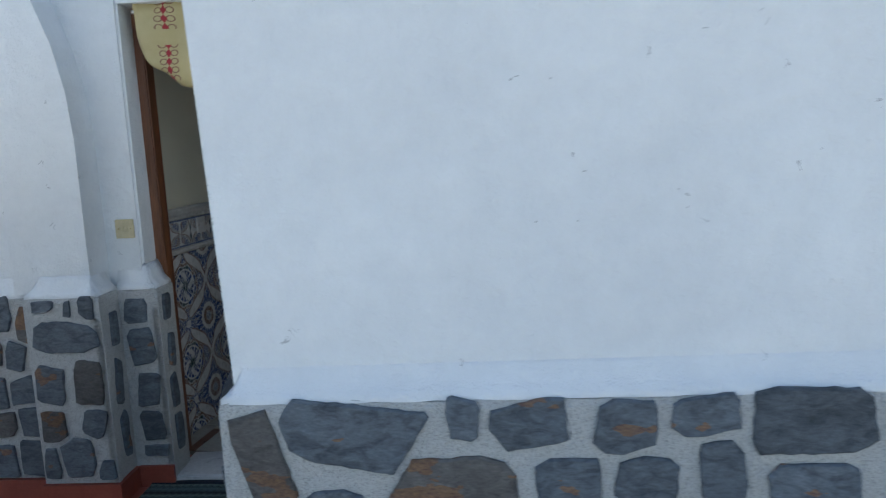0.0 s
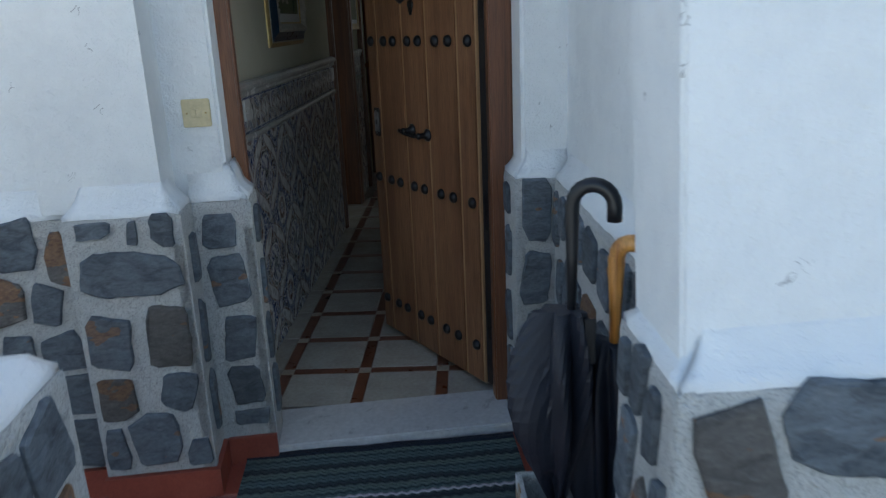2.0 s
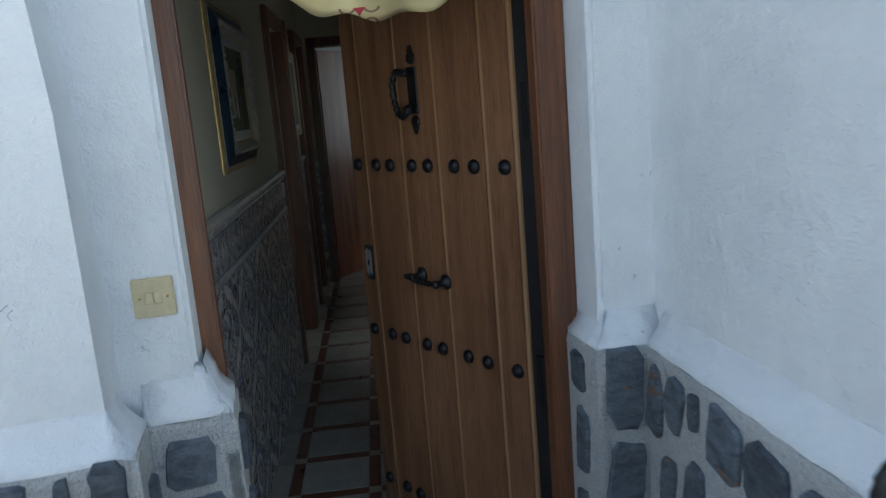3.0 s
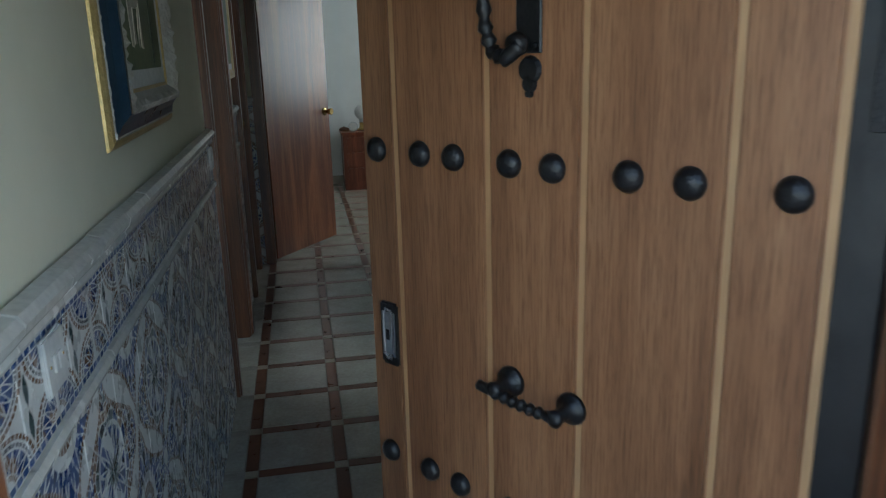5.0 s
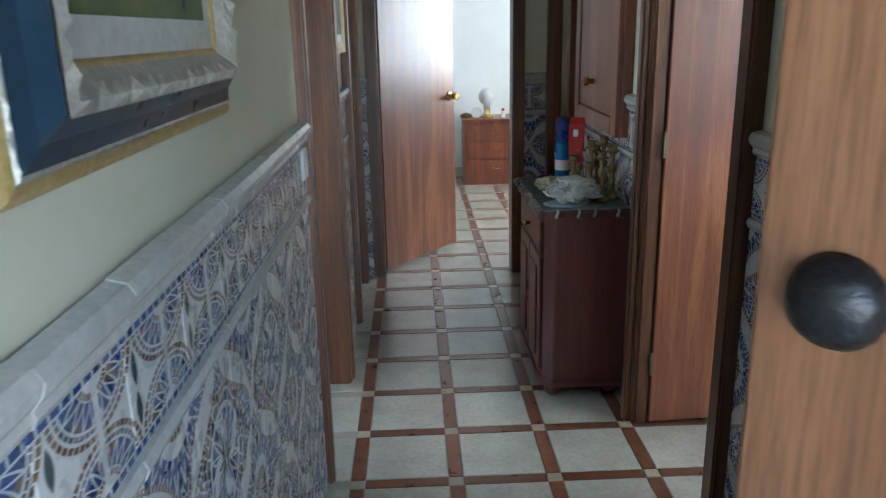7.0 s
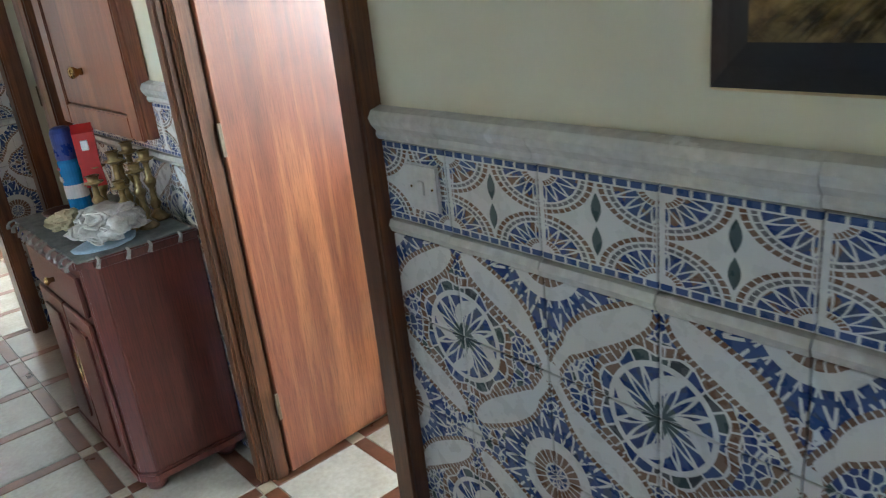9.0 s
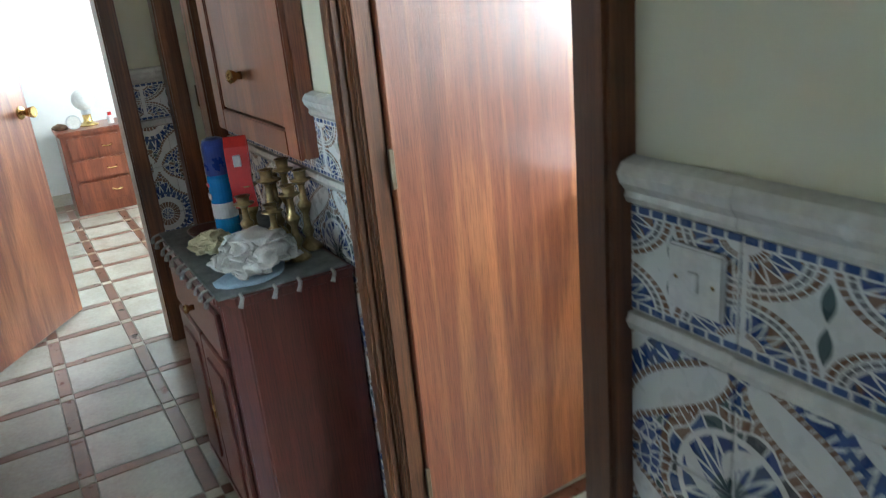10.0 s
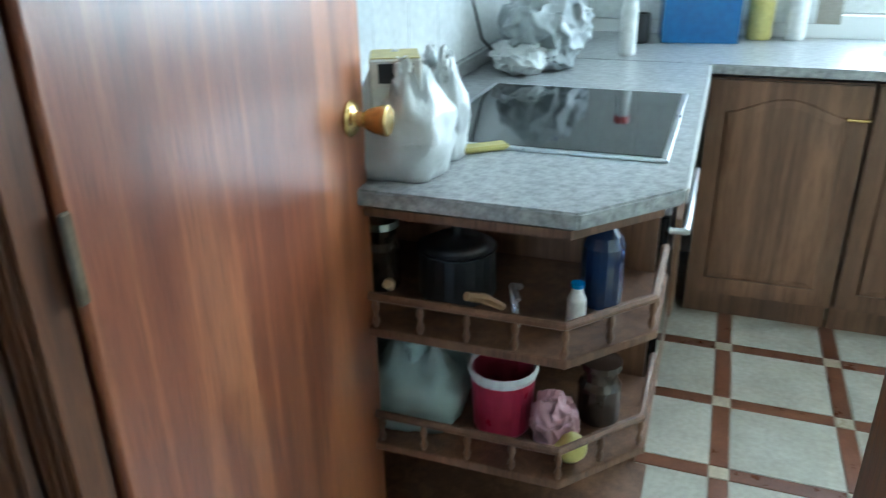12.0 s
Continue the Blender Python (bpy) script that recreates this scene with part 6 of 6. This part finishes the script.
def carrier(w, d, h, seed):
    """A filled carrier bag: boxy belly, upright creases, drawn together at the top."""
    bm, rings, n = bmesh.new(), [], 40
    for i in range(15):
        f = i / 14
        full = (0.90 + 0.14 * math.sin(math.pi * min(1, f * 1.25))) * (1 if f < 0.72 else 1 - 0.34 * ((f - 0.72) / 0.28))
        ring = []
        for k in range(n):
            a = 2 * math.pi * k / n
            c, q = math.cos(a), math.sin(a)
            sq = (abs(c) ** 3.4 + abs(q) ** 3.4) ** (-1 / 3.4)
            crease = 0.16 * noise.noise((2.2 * c + seed, 2.2 * q, 2.6 * f)) + 0.16 * abs(noise.noise((5.5 * c, 5.5 * q + seed, 3.5 * f))) - 0.10 * abs(noise.noise((11 * c + seed, 11 * q, 6.5 * f)))
            r = full * sq * (1 + crease)
            lift = h * (f + 0.42 * f ** 4 * noise.noise((3.2 * c, 3.2 * q, seed)))
            ring.append(bm.verts.new((r * c * w / 2, r * q * d / 2, lift)))
        rings.append(ring)
    for a, b in zip(rings, rings[1:]):
        for k in range(n):
            bm.faces.new((a[k], a[(k + 1) % n], b[(k + 1) % n], b[k]))
    bm.faces.new(rings[0][::-1])
    bm.faces.new(rings[-1])
    bmesh.ops.recalc_face_normals(bm, faces=bm.faces[:])
    return bm


def bag(x, y, z, w, d, h, seed, material, label, turn=0, name="plastic_bag"):
    b = thing(name, pose(x, y, z, 0, 0, turn), label, "bag")
    part("body", carrier(w, d, h * 0.86, seed), material, b, smooth=True)
    for k in (-1, 1):
        bm = crumpled(w * 0.42, d * 0.22, h * 0.34, seed + k, 4, 0.35)
        bmesh.ops.translate(bm, verts=bm.verts[:], vec=(k * w * 0.20, 0.02 * k, h * 0.76))
        part("handle", bm, material, b, smooth=True)
    return b


def heaped_bag(x, y, z, w, d, h, seed, material, label):
    b = thing("plastic_bag", pose(x, y, z), label, "bag")
    bm = crumpled(w, d, h, seed, 6, 0.20)
    for v in bm.verts:
        v.co += Vector((0.5, 0.5, 0.9)) * 0.012 * noise.noise(v.co * 42) * min(1.0, v.co.z * 30)
    part("body", bm, material, b, smooth=True)
    knot = crumpled(w * 0.22, d * 0.22, h * 0.22, seed + 2, 4, 0.35)
    bmesh.ops.translate(knot, verts=knot.verts[:], vec=(0, 0, h * 0.84))
    part("knot", knot, material, b, smooth=True)
    return b


def bottle_shape(name, m, r, h, mat, cap, label, neck=0.35):
    b = thing(name, m, label, "bottle")
    part("body", turned([(0, 0), (r * 0.92, 0), (r, h * 0.04), (r, h * 0.60), (r * 0.8, h * 0.70), (r * neck, h * 0.80), (r * neck, h * 0.90), (0, h * 0.90)], 18), mat, b, smooth=False)
    part("cap", turned([(0, h * 0.90), (r * neck * 1.2, h * 0.90), (r * neck * 1.2, h), (0, h)], 14), cap, b)


CT = 0.9025
bag(0.635, 6.435, CT, 0.15, 0.17, 0.19, 1.4, BAG, "knotted white plastic bag full of shopping, on the worktop")
bag(0.745, 6.405, CT, 0.085, 0.11, 0.19, 6.2, BAG, "white printed plastic bag standing on the worktop")
YELLOW = surface("yellow_print", (0.42, 0.36, 0.10), (0.52, 0.45, 0.16), 10, 0.4, 60, 0.02)
carton = thing("carton", pose(0.640, 6.445, CT + 0.004, 0, 0, 24), "white carton with yellow lid and dark label in a bag", "carton")
part("box", slab(-0.050, 0.050, -0.045, 0.045, 0, 0.205, bevel=0.003), surface("white_card", (0.58, 0.58, 0.54), (0.68, 0.68, 0.64), 12, 0.6, 60, 0.03), carton)
part("lid_print", slab(-0.047, 0.047, -0.042, 0.042, 0.2052, 0.207), YELLOW, carton, "yellow printed lid")
part("label", slab(-0.0525, -0.0495, -0.030, 0.030, 0.165, 0.198), RUBBER, carton, "dark printed label")
ob = link_mesh("packet", slab(-0.05, 0.05, -0.018, 0.018, 0, 0.012, bevel=0.004), YELLOW)
ob.matrix_world = pose(0.80, 6.33, CT, 0, 0, -50)
tagged(ob, "small yellow-green packet on the worktop", "packet")
heaped_bag(1.72, 6.42, CT, 0.36, 0.26, 0.25, 9.7, CLEAR, "large crumpled grey plastic bag in the worktop corner")
heaped_bag(1.60, 6.46, CT, 0.20, 0.18, 0.10, 4.1, BAG, "crumpled white plastic bag on the worktop")
GREEN = surface("green_bottle_plastic", (0.01, 0.16, 0.09), (0.02, 0.24, 0.14), 6, 0.2, 40, 0.02, coat=0.3)
bottle_shape("bottle", pose(1.93, 6.42, CT), 0.04, 0.30, GREEN, CAN_DARK, "tall green plastic bottle on the worktop")
bottle_shape("spray_bottle", pose(1.985, 6.20, CT), 0.027, 0.24, PLASTIC_WHITE, RED, "slim white bottle with a red cap", 0.8)
cp = thing("mug", pose(2.26, 6.20, CT), "dark glazed mug on the worktop", "mug")
part("body", turned([(0, 0), (0.038, 0), (0.042, 0.01), (0.042, 0.10), (0.038, 0.10), (0.036, 0.012), (0, 0.012)], 20), RUBBER, cp)
part("handle", tube([(0.04, 0, 0.085), (0.068, 0, 0.08), (0.072, 0, 0.05), (0.06, 0, 0.025), (0.04, 0, 0.02)], 0.006, 8), RUBBER, cp)
BLUE = surface("blue_bin_plastic", (0.012, 0.10, 0.30), (0.02, 0.15, 0.38), 5, 0.35, 40, 0.03)
bx = thing("storage_box", pose(2.38, 6.0, CT, 0, 0, 8), "blue plastic storage box on the worktop", "box")
bm = bmesh.new()
for a in ((-0.10, 0.10, -0.13, -0.125), (-0.10, 0.10, 0.125, 0.13), (-0.10, -0.095, -0.125, 0.125), (0.095, 0.10, -0.125, 0.125)):
    box(bm, a[0], a[1], a[2], a[3], 0, 0.17)
box(bm, -0.095, 0.095, -0.125, 0.125, 0, 0.006)
part("tub", bm, BLUE, bx)
part("rim", tube([(-0.10, -0.13, 0.17), (0.10, -0.13, 0.17), (0.10, 0.13, 0.17), (-0.10, 0.13, 0.17), (-0.10, -0.13, 0.17)], 0.006, 6), BLUE, bx)
bottle_shape("bottle", pose(2.44, 5.79, CT), 0.045, 0.22, YELLOW, PLASTIC_WHITE, "yellow detergent bottle on the worktop")
bottle_shape("bottle", pose(2.45, 5.67, CT), 0.035, 0.24, PLASTIC_WHITE, RED, "white bottle with a red cap by the window")
plate = thing("plate", pose(2.2, 5.30, CT), "white plate on the worktop by the window", "plate")
part("dish", turned([(0, 0), (0.07, 0), (0.12, 0.014), (0.125, 0.018), (0.12, 0.019), (0.07, 0.006), (0, 0.005)], 28), CERAMIC, plate, smooth=True)
cable = link_mesh("cable", tube([(1.55, KN - 0.02, 1.65), (1.53, KN - 0.022, 1.35), (1.535, KN - 0.03, 1.12), (1.57, KN - 0.05, 1.0), (1.66, KN - 0.07, 0.94)], 0.004, 8), RUBBER, True)
tagged(cable, "thin black cable hanging down the tiled wall", "cable")
# on the shelves
S1, S2 = 0.6205, 0.3535
DARK_JAR = surface("dark_brown_glass", (0.02, 0.012, 0.010), (0.05, 0.03, 0.02), 8, 0.15, 40, 0.02, coat=0.4)
bottle_shape("jar", pose(0.70, 6.52, S1), 0.038, 0.15, DARK_JAR, STEEL, "dark glass jar with a metal lid on the shelf", 0.85)
pot = thing("coffee_pot", pose(0.72, 6.36, S1), "dark metal pot with a knobbed lid on the shelf", "pot")
part("body", turned([(0, 0), (0.075, 0), (0.08, 0.008), (0.078, 0.10), (0.082, 0.105), (0, 0.105)], 24), RUBBER, pot)
part("lid", turned([(0, 0.105), (0.078, 0.106), (0.05, 0.122), (0.012, 0.128), (0.010, 0.14), (0.016, 0.155), (0, 0.16)], 24), RUBBER, pot, smooth=True)
bottle_shape("small_bottle", pose(0.665, 6.105, S1), 0.018, 0.085, PLASTIC_WHITE, CAN_BLUE, "small white bottle with a blue cap on the shelf", 0.6)
DARK_BLUE = surface("dark_blue_glass", (0.008, 0.02, 0.06), (0.02, 0.04, 0.10), 8, 0.12, 40, 0.02, coat=0.5)
bottle_shape("bottle", pose(0.765, 6.075, S1), 0.042, 0.21, DARK_BLUE, CAN_DARK, "dark blue glass bottle on the shelf")
for k, (x, y, z, turn) in enumerate(((0.60, 6.46, S1 + 0.085, 20), (0.605, 6.27, S1 + 0.08, -35))):
    peg = thing("wooden_utensil", pose(x, y, z - 0.03, 0, 30, turn), "short wooden utensil handle leaning on the shelf rail", "utensil", "wooden utensils")
    part("handle", tube([(-0.045, 0, 0), (0.0, 0, 0.005), (0.055, 0, 0.0)], [0.009, 0.011, 0.008], 8), GROOVE, peg)
tap = thing("corkscrew", pose(0.61, 6.205, S1, 0, 0, 15), "small steel corkscrew on the shelf", "corkscrew")
part("arm", tube([(-0.03, 0, 0.075), (0, 0.01, 0.09), (0.035, -0.005, 0.07)], 0.006, 8), STEEL, tap)
part("stem", tube([(0, 0.01, 0.09), (0.0, 0.0, 0.004)], 0.007, 8), STEEL, tap)
bag(0.68, 6.44, S2, 0.22, 0.22, 0.20, 2.6, film_plastic("pale_green_plastic_film", (0.36, 0.46, 0.44)), "pale translucent plastic bag on the lower shelf")
PINK = surface("red_pink_plastic", (0.30, 0.012, 0.04), (0.42, 0.03, 0.07), 6, 0.3, 40, 0.03)
jug = thing("plastic_jug", pose(0.665, 6.245, S2), "red plastic jug with a pale lip on the lower shelf", "jug")
part("body", turned([(0, 0), (0.055, 0), (0.06, 0.01), (0.068, 0.14), (0.064, 0.14), (0.055, 0.012), (0, 0.012)], 22), PINK, jug, smooth=False)
part("lip", turned([(0.069, 0.128), (0.073, 0.14), (0.068, 0.15), (0.064, 0.14)], 22), PLASTIC_WHITE, jug, "pale lip")
heaped_bag(0.635, 6.13, S2, 0.10, 0.10, 0.12, 7.7, film_plastic("pink_plastic_film", (0.48, 0.26, 0.28)), "pinkish crumpled plastic bag on the lower shelf")
bottle_shape("jar", pose(0.755, 6.06, S2), 0.045, 0.14, DARK_JAR, DARK_JAR, "dark brown glass jar on the lower shelf", 0.8)
ob = link_mesh("onion", turned([(0, 0), (0.02, 0.003), (0.032, 0.018), (0.034, 0.032), (0.024, 0.048), (0.006, 0.058), (0, 0.066)], 16), YELLOW, True)
ob.matrix_world = pose(0.60, 6.09, S2)
tagged(ob, "yellow onion on the lower shelf", "onion")

# ---- floor tiles ----
floor = structure("floor", slab(-1.42, 2.5, 3.5, 11.62, -0.0075, -0.003), GROUT, "beige tiled floor with brown strips and small corner tiles", "floor")
PT, G0X, G0Y = 0.33, -0.88, 6.11
shared = {}


def floor_piece(kind, key, dims, mat, x, y):
    if key not in shared:
        w, d = dims
        ob = part(kind, slab(-w / 2, w / 2, -d / 2, d / 2, -0.005, 0.0, bevel=0.0015), mat, floor)
        shared[key] = ob.data
    else:
        ob = new(kind, shared[key])
        ob.parent = floor
    ob.matrix_local = pose(x, y, 0)


def seen(x, y):
    if -1.30 < x < -0.14 and 3.48 < y < 8.45:
        return True
    if -0.14 <= x < 2.05 and 4.6 < y < 6.62:
        return True
    if -1.5 < x < 0.2 and 8.45 <= y < 11.62:
        return True
    return False


for i in range(-3, 10):
    for j in range(-8, 17):
        x, y = G0X + PT * i, G0Y + PT * j
        if seen(x + PT / 2, y + PT / 2) or seen(x + 0.06, y + 0.06) or seen(x + PT - 0.06, y + PT / 2):
            floor_piece("floor_tile", "tile", (0.277, 0.277), FLOOR_TILE, x + PT / 2, y + PT / 2)
        if seen(x + PT / 2, y):
            floor_piece("floor_strip", "across", (0.277, 0.047), FLOOR_STRIP, x + PT / 2, y)
        if seen(x, y + PT / 2):
            floor_piece("floor_strip", "along", (0.047, 0.277), FLOOR_STRIP, x, y + PT / 2)
        if seen(x, y):
            floor_piece("corner_tile", "dot", (0.047, 0.047), FLOOR_DOT, x, y)
